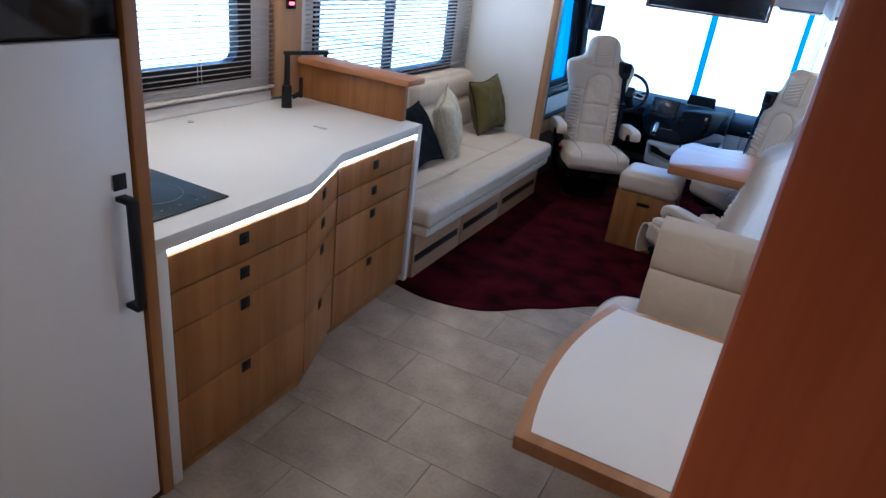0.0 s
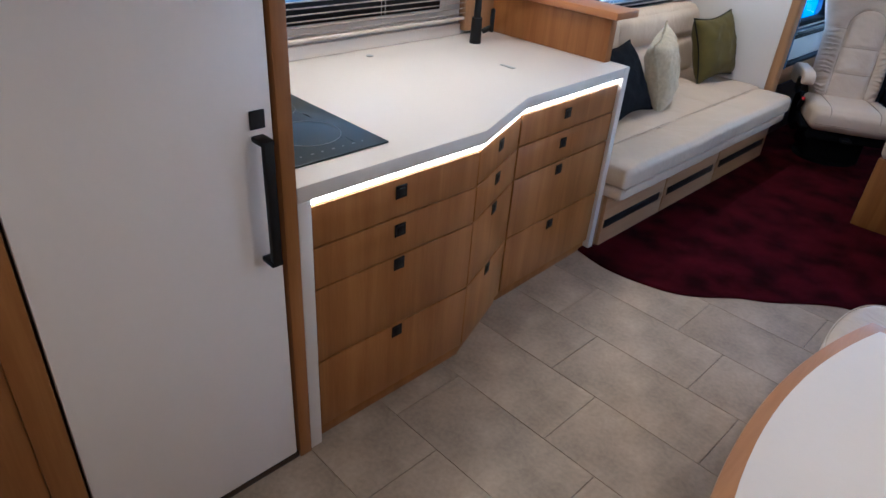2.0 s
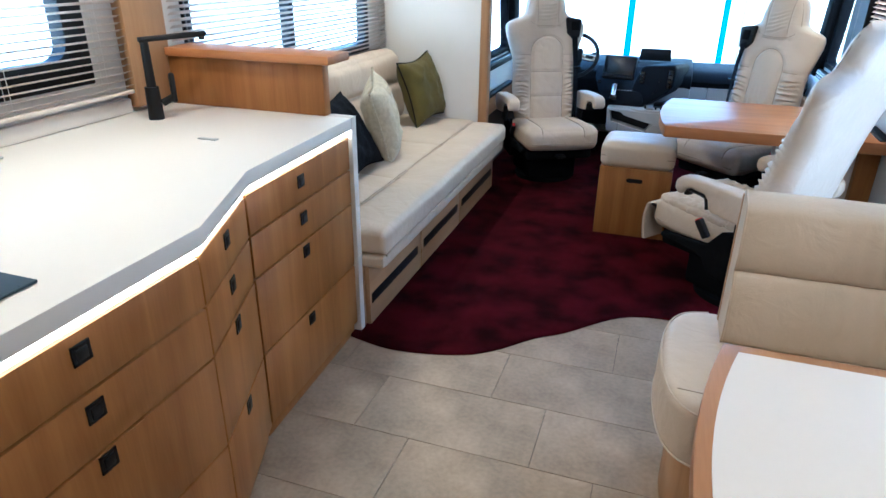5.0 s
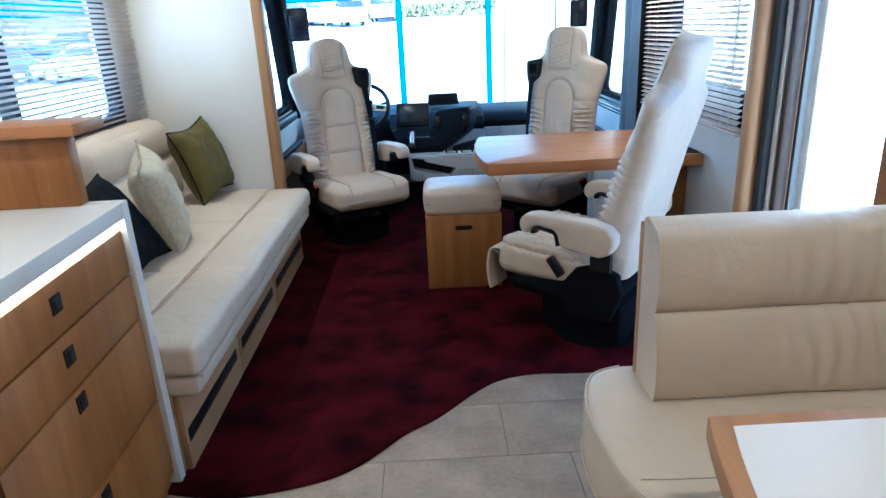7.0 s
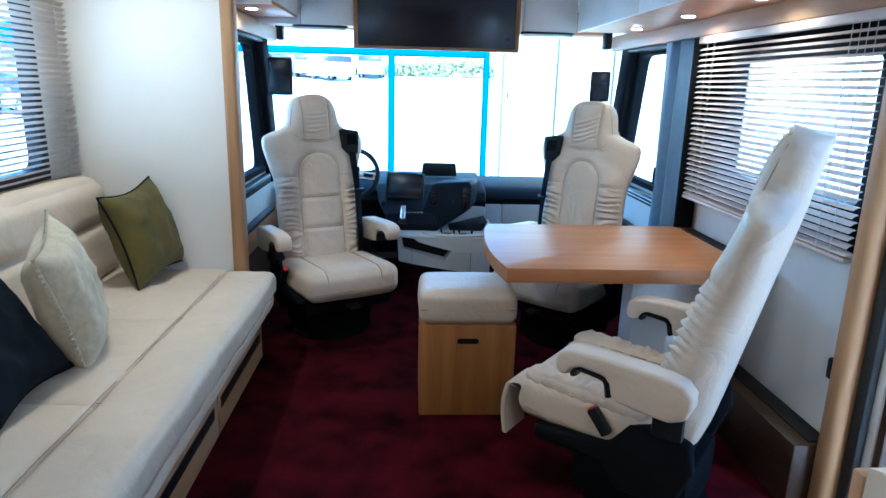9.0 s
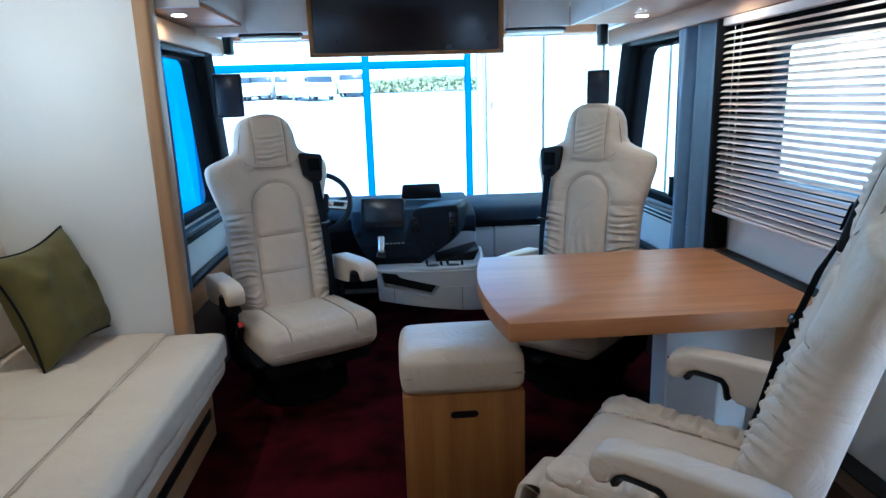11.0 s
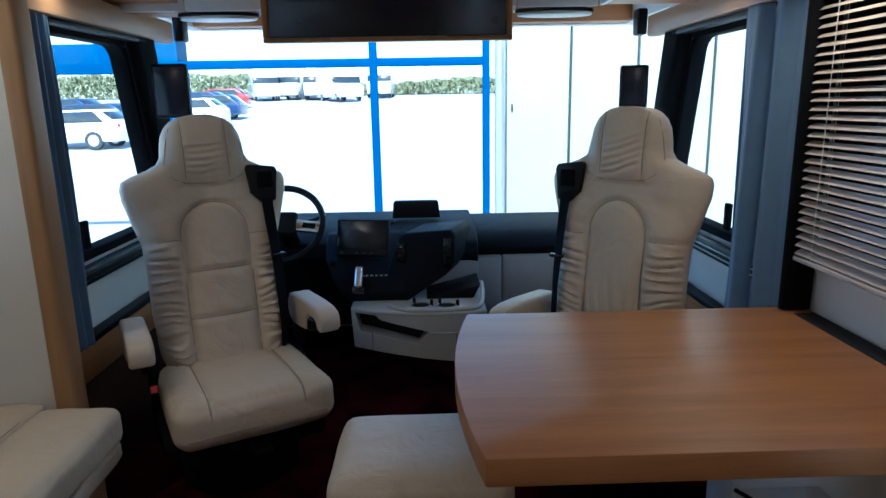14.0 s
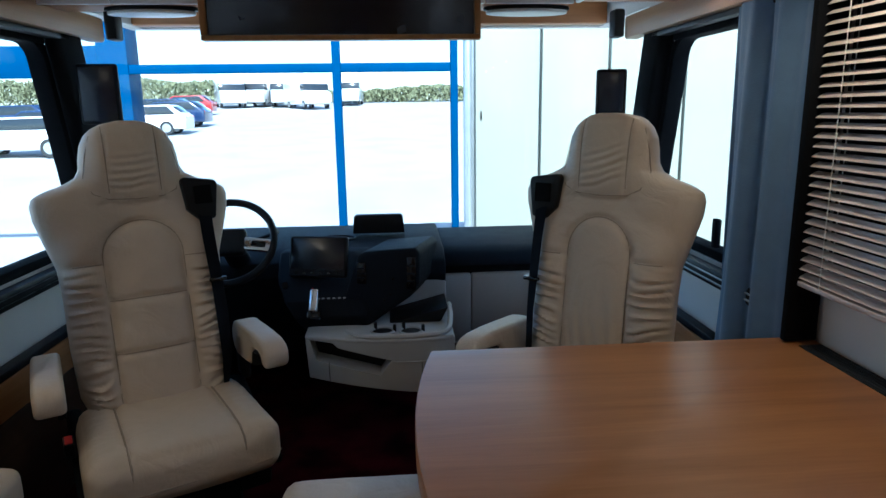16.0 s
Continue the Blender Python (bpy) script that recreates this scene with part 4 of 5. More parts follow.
def back_surface(u, h, pleats):
    """Front of the backrest at u (-1 to 1 across) and height h: swollen bolsters, a padded panel, gathers."""
    w = half_width(h)
    x = u * w
    ax = abs(x)
    y = -0.055 - 0.035 * (1 - u ** 4)
    wob = noise.noise(Vector((h * 9, u * 2, 0)))
    if h < 0.66:
        half = 0.102 if pleats else 0.118
        arch = half if h < 0.50 else half * math.sqrt(max(0, 1 - ((h - 0.50) / 0.105) ** 2))
        rim = ax - half if h < 0.50 else math.hypot(x, (h - 0.50) * half / 0.105) - half
        if ax > arch:
            y -= 0.026 * math.sin(min(1, max(0, (ax - arch) / 0.14)) * math.pi) * min(1, max(0, (0.60 - h) / 0.12))
            if h < 0.485:
                fade = min(1, (ax - arch) / 0.05) * min(1, (0.485 - h) / 0.05) * min(1, (1 - abs(u)) / 0.14 + 0.15)
                y += (0.008 * math.sin(h * 215 + 9 * wob + 2 * u) + 0.004 * math.sin(h * 390 + 12 * wob)) * fade
            y += groove(h - 0.485, 0.008) * min(1, (ax - arch) / 0.02)
        else:
            y -= 0.014 * (1 - (x / 0.12) ** 2) * min(1, max(0, -rim / 0.02))
            if pleats:
                y += 0.0055 * math.sin(x * 190 + 7 * noise.noise(Vector((x * 8, h * 4, 2)))) * max(0, 1 - abs(h - 0.24) / 0.26)
                y += 0.003 * math.sin(h * 260 + 5 * wob) * max(0, 1 - h / 0.15)
            else:
                y += groove(h - 0.375, 0.008) + groove(h - 0.215, 0.008)
                y += 0.003 * noise.noise(Vector((x * 22, h * 30, 7)))
        y += groove(rim, 0.010, 0.009)
    elif ax < 0.14 and h < 0.89:
        y -= 0.030 * (1 - (x / 0.14) ** 2) * math.sin(min(1, (h - 0.66) / 0.22) * math.pi) ** 0.6
        reach = max(0, 1 - (ax / 0.078) ** 4)
        for k, hc in enumerate((0.702, 0.722, 0.744, 0.768, 0.788)):
            sag = (0.30 if pleats else 0.08) * x + 1.4 * x * x + 0.004 * noise.noise(Vector((x * 20, k, 0)))
            y += (0.0065 - 0.0008 * k) * math.exp(-((h - hc - sag) / 0.0048) ** 2) * reach
            y -= 0.0035 * math.exp(-((h - hc - 0.010 - sag) / 0.0055) ** 2) * reach
        y += groove(ax - 0.075, 0.006, 0.008)
    y *= 1 - 0.25 * h / 0.9
    y += 0.004 * noise.noise(Vector((x * 9, h * 9, 1 + pleats)))
    return Vector((x, y, h))


def tube_wide(points, r, stretch_x, m):
    """A bar flattened out along x."""
    bm = tube(points, r, 8)
    bmesh.ops.transform(bm, verts=bm.verts, matrix=m @ Matrix.Diagonal((stretch_x, 1, 1, 1)))
    return bm


def armchair(name, label, at, rz, mirror, pleats=False, recline=9.0, group="swivel armchairs", ruffles=0.3):
    """Cream leather cab armchair facing its own -y, on a black swivel base. mirror: the side of the belt (+1 or -1)."""
    ob = thing(name, label, "armchair", at, rz, group)
    # backrest
    tilt = pose(0, 0.20, 0.345, -recline) @ Matrix.Diagonal((1, 1, 1.06, 1))
    bm = bmesh.new()
    nu, nh = 60, 170
    top = PROFILE[-1][0]
    rings = []
    for k in range(nh + 1):
        h = top * k / nh
        w = half_width(h)
        thick = 0.080 - 0.04 * (h / top)
        r = []
        for i in range(nu + 1):
            u = 2 * i / nu - 1
            edge_ = (1 - u ** 8) ** 0.5
            p = back_surface(u, h, pleats)
            p.y = p.y * (0.25 + 0.75 * edge_)
            r.append(bm.verts.new(p))
        for i in range(1, 13):
            u = 1 - 2 * i / 13
            r.append(bm.verts.new((u * w, thick * (1 - u ** 6) ** 0.5, h)))
        rings.append(r)
    m = len(rings[0])
    for a, b in zip(rings, rings[1:]):
        for i in range(m):
            bm.faces.new((a[i], a[(i + 1) % m], b[(i + 1) % m], b[i]))
    bm.faces.new(rings[0][::-1]), bm.faces.new(rings[-1])
    bmesh.ops.recalc_face_normals(bm, faces=bm.faces)
    bmesh.ops.transform(bm, verts=bm.verts, matrix=tilt)
    back = part("backrest", bm, LEATHER, ob, smooth=75)

    def stitched(points, name="seam", r=0.0017):
        pts = []
        for x, h in points:
            w = half_width(h)
            u = max(-0.88, min(0.88, x / w))
            p = back_surface(u, h, pleats)
            p.y = p.y * (0.25 + 0.75 * (1 - u ** 8) ** 0.5) - 0.0015
            pts.append(tilt @ p)
        part(name, tube(pts, r, 5), SEAM, back)
    half = 0.102 if pleats else 0.118
    arch = [(-half, 0.03 + k * 0.05) for k in range(10)] + [(-half * math.cos(a), 0.50 + 0.105 * math.sin(a)) for a in [k * math.pi / 16 for k in range(17)]] + [(half, 0.48 - k * 0.05) for k in range(10)]
    stitched(arch)
    if not pleats:
        stitched([(-0.115 + k * 0.023, 0.375) for k in range(11)]), stitched([(-0.115 + k * 0.023, 0.215) for k in range(11)])
    for s in (-1, 1):
        stitched([(s * (0.122 + k * 0.016), 0.485) for k in range(6)])
        stitched([(s * 0.075, 0.885 - k * 0.028) for k in range(8)])
    stitched([(-0.132, 0.86), (-0.138, 0.80), (-0.14, 0.74), (-0.12, 0.69), (-0.08, 0.672), (0, 0.668), (0.08, 0.672), (0.12, 0.69), (0.14, 0.74), (0.138, 0.80), (0.132, 0.86)])
    # seat cushion: centre pad, two side bolsters, front roll
    def seat_form(q):
        ax = abs(q.x)
        if q.z > 0:
            side_ = min(1, max(0, (ax - 0.135) / 0.05))
            q.z += 0.004 * side_ * (1 - min(1, max(0, -q.y - 0.20) / 0.08)) - groove(ax - 0.145, 0.012, 0.010) * (1 if q.y > -0.22 else 0.4)
            q.z -= 1.5 * max(0, -q.y - 0.16) ** 2
            q.z += 0.0045 * ruffles * math.sin(q.y * 150 + 5 * noise.noise(q * 12)) * side_ * min(1, max(0, (0.262 - ax) / 0.03 + 0.4))
        q.x *= 1 + 0.05 * min(1, max(0, -q.y))
        return q
    seat_m = pose(0, -0.045, 0.282, -3.5)
    seat = part("seat", pad(0.50, 0.485, 0.148, 0.045, 0.014, 0.003, 40, seed=2, m=seat_m, droop=seat_form), LEATHER, ob)
    for s in (-1, 1):
        line = [(-0.2435, 0.045), (-0.2455, 0.095), (-0.234, 0.128), (-0.20, 0.146), (-0.10, 0.154), (0.05, 0.157), (0.19, 0.155)]
        part("seam", tube([seat_m @ Vector((s * 0.146, y, z)) for y, z in line], 0.003, 5), SEAM, seat)
    if ruffles > 0.5:
        def ruffle(q):
            if q.z > 0:
                q.z += 0.004 * math.sin(q.y * 150 + 6 * noise.noise(q * 14)) + 0.003 * math.sin(q.y * 61 + q.x * 40)
            return q
        for s in (-1, 1):
            part("bolster", pad(0.10, 0.42, 0.055, 0.025, 0.006, 0.003, 30, seed=s + 4, m=pose(s * 0.193, -0.05, 0.395, -3.5), droop=ruffle), LEATHER, seat, "gathered leather bolster")
    rim = [(-0.250, 0.20), (-0.256, -0.20), (-0.215, -0.246), (0.215, -0.246), (0.256, -0.20), (0.250, 0.20)]
    part("piping", tube([seat_m @ Vector((x, y, 0.042)) for x, y in rim], 0.0025, 5), SEAM, seat)
    # armrests: a padded bar with a hooked front end over a black grip recess
    form = [(-0.180, -0.034), (-0.200, -0.012), (-0.200, 0.025), (-0.180, 0.045), (-0.14, 0.056), (-0.05, 0.061), (0.13, 0.060), (0.175, 0.050), (0.203, 0.020), (0.206, -0.015),
            (0.192, -0.050), (0.15, -0.070), (0.06, -0.068), (0.0, -0.062), (-0.020, -0.050), (-0.028, -0.016), (-0.045, 0.004), (-0.118, 0.008), (-0.142, -0.002), (-0.152, -0.026)]
    for s in (-1, 1):
        at_arm = pose(s * 0.306, 0.09, 0.552, -3)
        arm = part("armrest", prism(form[::-1], -0.039, 0.039, 0.014, 4, m=at_arm @ SIDE), LEATHER, ob, smooth=60)
        slot = smooth_line([(0, -0.028, -0.058), (0, -0.033, -0.036), (0, -0.041, -0.014), (0, -0.058, -0.005), (0, -0.116, -0.001), (0, -0.134, -0.008), (0, -0.144, -0.026)], 4)
        part("grip", tube_wide(slot, 0.0125, 2.9, at_arm), BLACK, arm, "black plastic grip recess")
        part("bracket", box(s * 0.285 - 0.014, s * 0.285 + 0.014, 0.18, 0.27, 0.40, 0.54, 0.01), BLACK, ob, "black hinge bracket")
    # underframe and swivel base
    part("underframe", box(-0.235, 0.235, -0.22, 0.25, 0.215, 0.285, 0.02), BLACK_MATT, ob)
    shell = [(-0.20, 0.266), (0.03, 0.245), (0.09, 0.165), (0.26, 0.180), (0.305, 0.30), (0.29, 0.385), (0.20, 0.415), (0.11, 0.39), (0.05, 0.315), (-0.20, 0.292)]
    for s in (-1, 1):
        part("side_shell", prism(shell, s * 0.252 - 0.022, s * 0.252 + 0.022, 0.012, 3, m=SIDE), BLACK_MATT, ob, "black moulded hip shell")
    part("pedestal", prism([(-0.17, -0.10), (0.17, -0.10), (0.19, 0.28), (-0.19, 0.28)], 0.04, 0.216, 0.02), BLACK_MATT, ob)
    part("base_plate", disc(0, 0.10, 0.0, 0.21, 0.04, 32), BLACK_MATT, ob)
    part("lever", box(-0.03, 0.03, -0.285, -0.21, 0.235, 0.255, 0.006), BLACK, ob, "black adjusting lever")
    # seat belt
    s = mirror
    def on_back(x, h, lift):
        p = back_surface(x / half_width(h), h, pleats)
        return tilt @ (p + Vector((0, -lift, 0)))
    guide = [(-0.050, -0.045), (-0.010, -0.085), (0.040, -0.080), (0.058, 0.035), (0.050, 0.048), (-0.050, 0.062), (-0.060, 0.050)]
    c = on_back(s * 0.192, 0.665, 0.008)
    part("belt_guide", prism([(s * x, z) for x, z in guide][::s], -0.018, 0.012, 0.008, m=Matrix.Translation(c) @ pose(0, 0, 0, -recline, 0, s * 6) @ FRONT), BLACK, ob, "black belt guide")
    part("guide_slot", box(-0.026, 0.030, -0.0195, -0.0165, -0.030, 0.030, 0.004, m=Matrix.Translation(c) @ pose(0, 0, 0, -recline, 0, s * 6)), BLACK_MATT, ob)
    bm = bmesh.new()
    line = [(0.195, 0.66, 0.014), (0.197, 0.62, 0.018), (0.197, 0.53, 0.024), (0.203, 0.42, 0.024), (0.210, 0.30, 0.020), (0.214, 0.15, 0.014), (0.205, 0.02, 0.008)]
    prev = None
    for x, h, lift in line:
        a, b = on_back(s * (x - 0.021), h, lift), on_back(s * min(x + 0.021, half_width(h) * 0.99), h, lift)
        cur = [bm.verts.new(a), bm.verts.new(b), bm.verts.new(b + Vector((0, 0.003, 0))), bm.verts.new(a + Vector((0, 0.003, 0)))]
        if prev:
            for i in range(4):
                bm.faces.new((prev[i], prev[(i + 1) % 4], cur[(i + 1) % 4], cur[i]))
        prev = cur
    bmesh.ops.recalc_face_normals(bm, faces=bm.faces)
    part("belt", bm, FABRIC_BLACK, ob, "black webbing belt")
    p = on_back(s * 0.205, 0.40, 0.030)
    part("belt_stop", box(p.x - 0.028, p.x + 0.028, p.y - 0.008, p.y + 0.008, p.z - 0.007, p.z + 0.007, 0.005), BLACK_GLOSS, ob)
    lean = pose(-s * 0.276, 0.02, 0.385, 38, 0, 0)
    bk = part("buckle", box(-0.014, 0.014, -0.017, 0.017, -0.05, 0.04, 0.006, m=lean), BLACK, ob, "black buckle")
    part("button", box(-0.010, 0.010, -0.013, 0.013, 0.0395, 0.044, 0.002, m=lean), BUCKLE_RED, bk, "red release button")
    return ob


armchair("armchair", "cream leather driver's armchair turned to the room", (-1.02, 4.885, 0.0), 28, 1)
armchair("armchair", "cream leather passenger armchair turned to the room behind the table", (0.182, 4.775, 0.0), -42, -1, True, 5)
side = armchair("armchair", "cream leather reclined armchair standing across beside the entry", (0.115, 3.47, 0.0), -128, -1, False, 15.5, ruffles=1.0)
flap = smooth_line([(0, -0.275, 0.385), (0, -0.300, 0.398), (0, -0.330, 0.385), (0, -0.345, 0.325), (0, -0.345, 0.265), (0, -0.335, 0.200)], 5)
outer = [(p[1], p[2]) for p in flap]
inner = [(y + 0.016, z - 0.004) for y, z in outer]
part("flap", prism(inner + outer[::-1], 0.09, 0.235, 0.005, 2, m=SIDE), LEATHER, side, "hanging leather leg flap", 60)

# ---- cab ----
dash = thing("dashboard", "anthracite dashboard with a tilted centre console", "dashboard", (0, 0, 0))
top = [(5.86, 0.50), (5.80, 0.60), (5.83, 0.66), (5.95, 0.70), (6.47, 0.715), (6.47, 0.2), (5.95, 0.2)]
part("body", prism(top, -1.50, -0.10, 0.012, m=SIDE), DASH, dash)
top = [(5.98, 0.557), (5.93, 0.60), (5.99, 0.655), (6.06, 0.675), (6.47, 0.69), (6.47, 0.2), (6.05, 0.2)]
part("passenger_top", prism(top, -0.099, 0.74, 0.012, m=SIDE), DASH, dash)
top = [(6.0, 0.20), (5.955, 0.30), (5.945, 0.555), (6.1, 0.555), (6.1, 0.2)]
part("passenger_panel", prism(top, -0.10, 0.03, 0.01, m=SIDE), DASH_GREY, dash, "light grey lower panel")
part("passenger_panel", prism(top, 0.033, 0.72, 0.01, m=SIDE), DASH_GREY, dash, "light grey lower panel")
# centre unit with screen, and the wing that turns to the driver
prof = [(5.615, 0.415), (5.575, 0.48), (5.60, 0.55), (5.70, 0.615), (5.76, 0.63), (5.86, 0.70), (6.0, 0.70), (6.0, 0.3), (5.72, 0.3)]
bm = prism(prof, -0.84, -0.44, 0.014, 3, m=SIDE)
for v in bm.verts:
    v.co.x += max(0, 0.63 - v.co.z) * 0.62 * (-0.44 - v.co.x) / 0.4
part("centre_unit", bm, DASH, dash)
wing = pose(-0.372, 5.58, 0.612, -4, 0, -14)
part("side_wing", prism([(-0.20, -0.225), (-0.13, -0.215), (0.105, -0.045), (0.142, 0.01), (0.147, 0.145), (0.125, 0.160), (-0.085, 0.140), (-0.115, 0.125), (-0.175, -0.05)], -0.42, 0.0, 0.018, 3, m=wing @ FRONT), DASH, dash)
for vx, vz, vw, vh in ((-0.098, 0.05, 0.020, 0.046), (0.112, 0.055, 0.019, 0.070)):
    vent = part("air_vent", box(vx - vw, vx + vw, -0.006, 0.004, vz - vh, vz + vh, 0.005, m=wing), BLACK_GLOSS, dash)
    for k in (-1, 0, 1):
        part("vent_slat", box(vx - vw + 0.004, vx + vw - 0.004, -0.010, -0.006, vz + k * vh * 0.45 - 0.003, vz + k * vh * 0.45 + 0.003, 0.001, m=wing), DASH, vent)
for vx, vz in ((0.02, -0.035), (-0.005, -0.06), (0.03, 0.03)):
    part("switch", box(vx, vx + 0.010, -0.008, 0.0, vz - 0.006, vz + 0.006, 0.003, m=wing), BLACK_GLOSS, dash)
face = pose(-0.655, 5.715, 0.715, -18, 0, -12)
scr = part("screen_housing", box(-0.128, 0.128, 0.0, 0.035, -0.09, 0.088, 0.012, 3, m=face), BLACK, dash)
part("screen", box(-0.118, 0.118, -0.002, 0.001, -0.055, 0.078, 0.001, m=face), SCREEN, scr, "dark touch screen")
for k in range(6):
    part("key", box(-0.10 + k * 0.036, -0.085 + k * 0.036, -0.0022, 0.0, -0.076, -0.069, 0.001, m=face), BLACK_GLOSS, scr)
for k in range(5):
    part("switch", box(0.02 + k * 0.022, 0.032 + k * 0.022, -0.004, 0.003, 0.012, 0.02, 0.001, m=pose(-0.655, 5.60, 0.545, -52, 0, 0)), DASH_GREY, dash)
    part("switch", box(0.01 + k * 0.022, 0.022 + k * 0.022, -0.004, 0.003, 0.075, 0.081, 0.001, m=pose(-0.655, 5.605, 0.54, -52, 0, 0)), DASH_GREY, dash)
part("hazard_switch", prism([(-0.009, 0.0), (0.009, 0.0), (0.0, 0.015)], 0.0, 0.005, m=pose(-0.675, 5.640, 0.583, -52, 0, 0) @ FRONT), BUCKLE_RED, dash, "small red hazard triangle")
part("gear_selector", box(-0.02, 0.02, -0.03, 0.02, -0.05, 0.05, 0.013, 3, m=pose(-0.66, 5.575, 0.555, -30, 0, -6)), CHROME, dash, "chrome gear selector")
part("gear_base", box(-0.028, 0.028, -0.012, 0.02, -0.07, -0.04, 0.006, m=pose(-0.66, 5.575, 0.555, -30, 0, -6)), BLACK_GLOSS, dash)
part("start_button", disc(0, 0, 0, 0.014, 0.012, 18, m=pose(-0.79, 5.665, 0.60, 52)), BLACK_GLOSS, dash)
part("speaker_ring", tube([(-0.60 + 0.085 * math.cos(a), 6.10 + 0.06 * math.sin(a), 0.716) for a in [k * math.tau / 28 for k in range(28)]], 0.006, 6, True), BLACK, dash)
# light grey lower console with tray and cup holders
cons = thing("centre_console", "light grey lower console with cup holders and an open tray", "console", (0, 0, 0))
def console_front(x):
    return 5.405 + 0.45 * (x + 0.26) ** 2 + (0.9 * (x + 0.26) ** 2 if x > -0.26 else 0)


def console_shell():
    """Bowed front with a slanting tray recess cut into it."""
    outer = [(-0.695, 0.438), (-0.585, 0.432), (-0.50, 0.427), (-0.095, 0.430), (-0.105, 0.195), (-0.685, 0.262)]
    inner = [(-0.676, 0.424), (-0.584, 0.418), (-0.562, 0.398), (-0.350, 0.352), (-0.395, 0.288), (-0.655, 0.340)]
    bm = bmesh.new()
    o = [bm.verts.new((x, 0, z)) for x, z in outer]
    i = [bm.verts.new((x, 0, z)) for x, z in inner]
    for k in range(6):
        n = (k + 1) % 6
        bm.faces.new((o[k], o[n], i[n], i[k]))
    bmesh.ops.subdivide_edges(bm, edges=bm.edges[:], cuts=5, use_grid_fill=True)
    rim = [e for e in bm.edges if len(e.link_faces) == 1]
    ext = bmesh.ops.extrude_edge_only(bm, edges=rim)["geom"]
    deep = {v for v in ext if isinstance(v, bmesh.types.BMVert)}
    for v in bm.verts:
        fall = 0.05 * max(0, 0.34 - v.co.z)
        v.co.y = console_front(v.co.x) + fall + (0.12 if v in deep else 0)
    bmesh.ops.recalc_face_normals(bm, faces=bm.faces)
    return bm


part("front", console_shell(), DASH_GREY, cons, smooth=45)
part("tray", prism([(-0.70, 5.58), (-0.33, 5.50), (-0.30, 5.9), (-0.66, 5.9)], 0.25, 0.418), BLACK, cons, "dark open tray")
part("joint", box(-0.602, -0.600, console_front(-0.6) - 0.0015, console_front(-0.6) + 0.004, 0.256, 0.335), BLACK, cons)
part("joint", box(-0.232, -0.230, console_front(-0.23) - 0.0015, console_front(-0.23) + 0.004, 0.215, 0.345), BLACK, cons)
crease = [(x, console_front(x) - 0.001, 0.345 + 0.03 * max(0, x + 0.25)) for x in (-0.345, -0.30, -0.25, -0.20, -0.15, -0.105)]
part("crease", tube(crease, 0.003, 6), DASH_GREY, cons)
top_plan = [(x, console_front(x) - 0.002) for x in (-0.695, -0.6, -0.5, -0.4, -0.3, -0.2, -0.15, -0.10)] + [(-0.09, 5.95), (-0.67, 5.95)]
part("shelf", prism(top_plan, 0.420, 0.440, 0.008, 3), DASH_GREY, cons)
rim_line = smooth_line([(-0.53, 5.52, 0.440), (-0.47, console_front(-0.47) + 0.018, 0.444), (-0.36, console_front(-0.36) + 0.012, 0.446), (-0.22, console_front(-0.22) + 0.014, 0.448), (-0.13, console_front(-0.13) + 0.02, 0.454), (-0.105, 5.55, 0.470), (-0.10, 5.68, 0.493)], 5)
part("rim", tube(rim_line, 0.012, 8), DASH_GREY, cons, "raised rim of the cup tray")
for cx, cy in ((-0.385, 5.50), (-0.27, 5.49)):
    part("cup_holder", tube([(cx + 0.046 * math.cos(a), cy + 0.044 * math.sin(a), 0.444) for a in [k * math.tau / 20 for k in range(20)]], 0.006, 6, True), DASH_GREY, cons)
    # Black disc on the flat shelf: the cup recess's shade as colour.
    part("cup_shade", disc(cx, cy, 0.4405, 0.042, 0.002), BLACK, cons)
    for dx, dy in ((0.048, 0.0), (-0.03, 0.036)):
        part("clip", box(cx + dx - 0.006, cx + dx + 0.008, cy + dy - 0.010, cy + dy + 0.010, 0.441, 0.470, 0.004), BLACK, cons)
part("slant_panel", prism([(-0.52, 0.441), (-0.10, 0.441), (-0.10, 0.56), (-0.215, 0.60), (-0.25, 0.585)], -5.965, -5.82, 0.008, m=FRONT), DASH_GREY, cons)
# Solid black wedge stands in for the shaded opening behind the cup tray.
part("pocket_shade", prism([(-0.36, 0.441), (-0.14, 0.441), (-0.108, 0.505)], -5.815, -5.60, 0.006, m=FRONT), BLACK, cons, "solid black wedge standing for a shaded opening")
# steering wheel
wheel = thing("steering_wheel", "black steering wheel with silver spokes", "steering wheel", (-1.02, 5.70, 0.79))
ring = [(0.19 * math.cos(a), 0, 0.19 * math.sin(a)) for a in [k * math.tau / 48 for k in range(48)]]
tiltw = Matrix.Rotation(radians(-38), 3, "X")
part("rim", tube([tuple(tiltw @ Vector(p)) for p in ring], 0.016, 10, True), BLACK, wheel)
part("hub", box(-0.075, 0.075, -0.02, 0.03, -0.06, 0.06, 0.02, 3, m=tiltw.to_4x4()), BLACK, wheel)
for s in (-1, 1):
    sp = part("spoke", box(0.06, 0.18, -0.012, 0.012, -0.03, 0.03, 0.01, m=tiltw.to_4x4() @ pose(0, 0, 0, 0, 8 if s > 0 else 172)), CHROME, wheel, "silver spoke")
    part("keypad", box(0.10, 0.16, -0.016, 0.016, -0.014, 0.014, 0.004, m=tiltw.to_4x4() @ pose(0, 0, 0, 0, 8 if s > 0 else 172)), BLACK_GLOSS, sp)
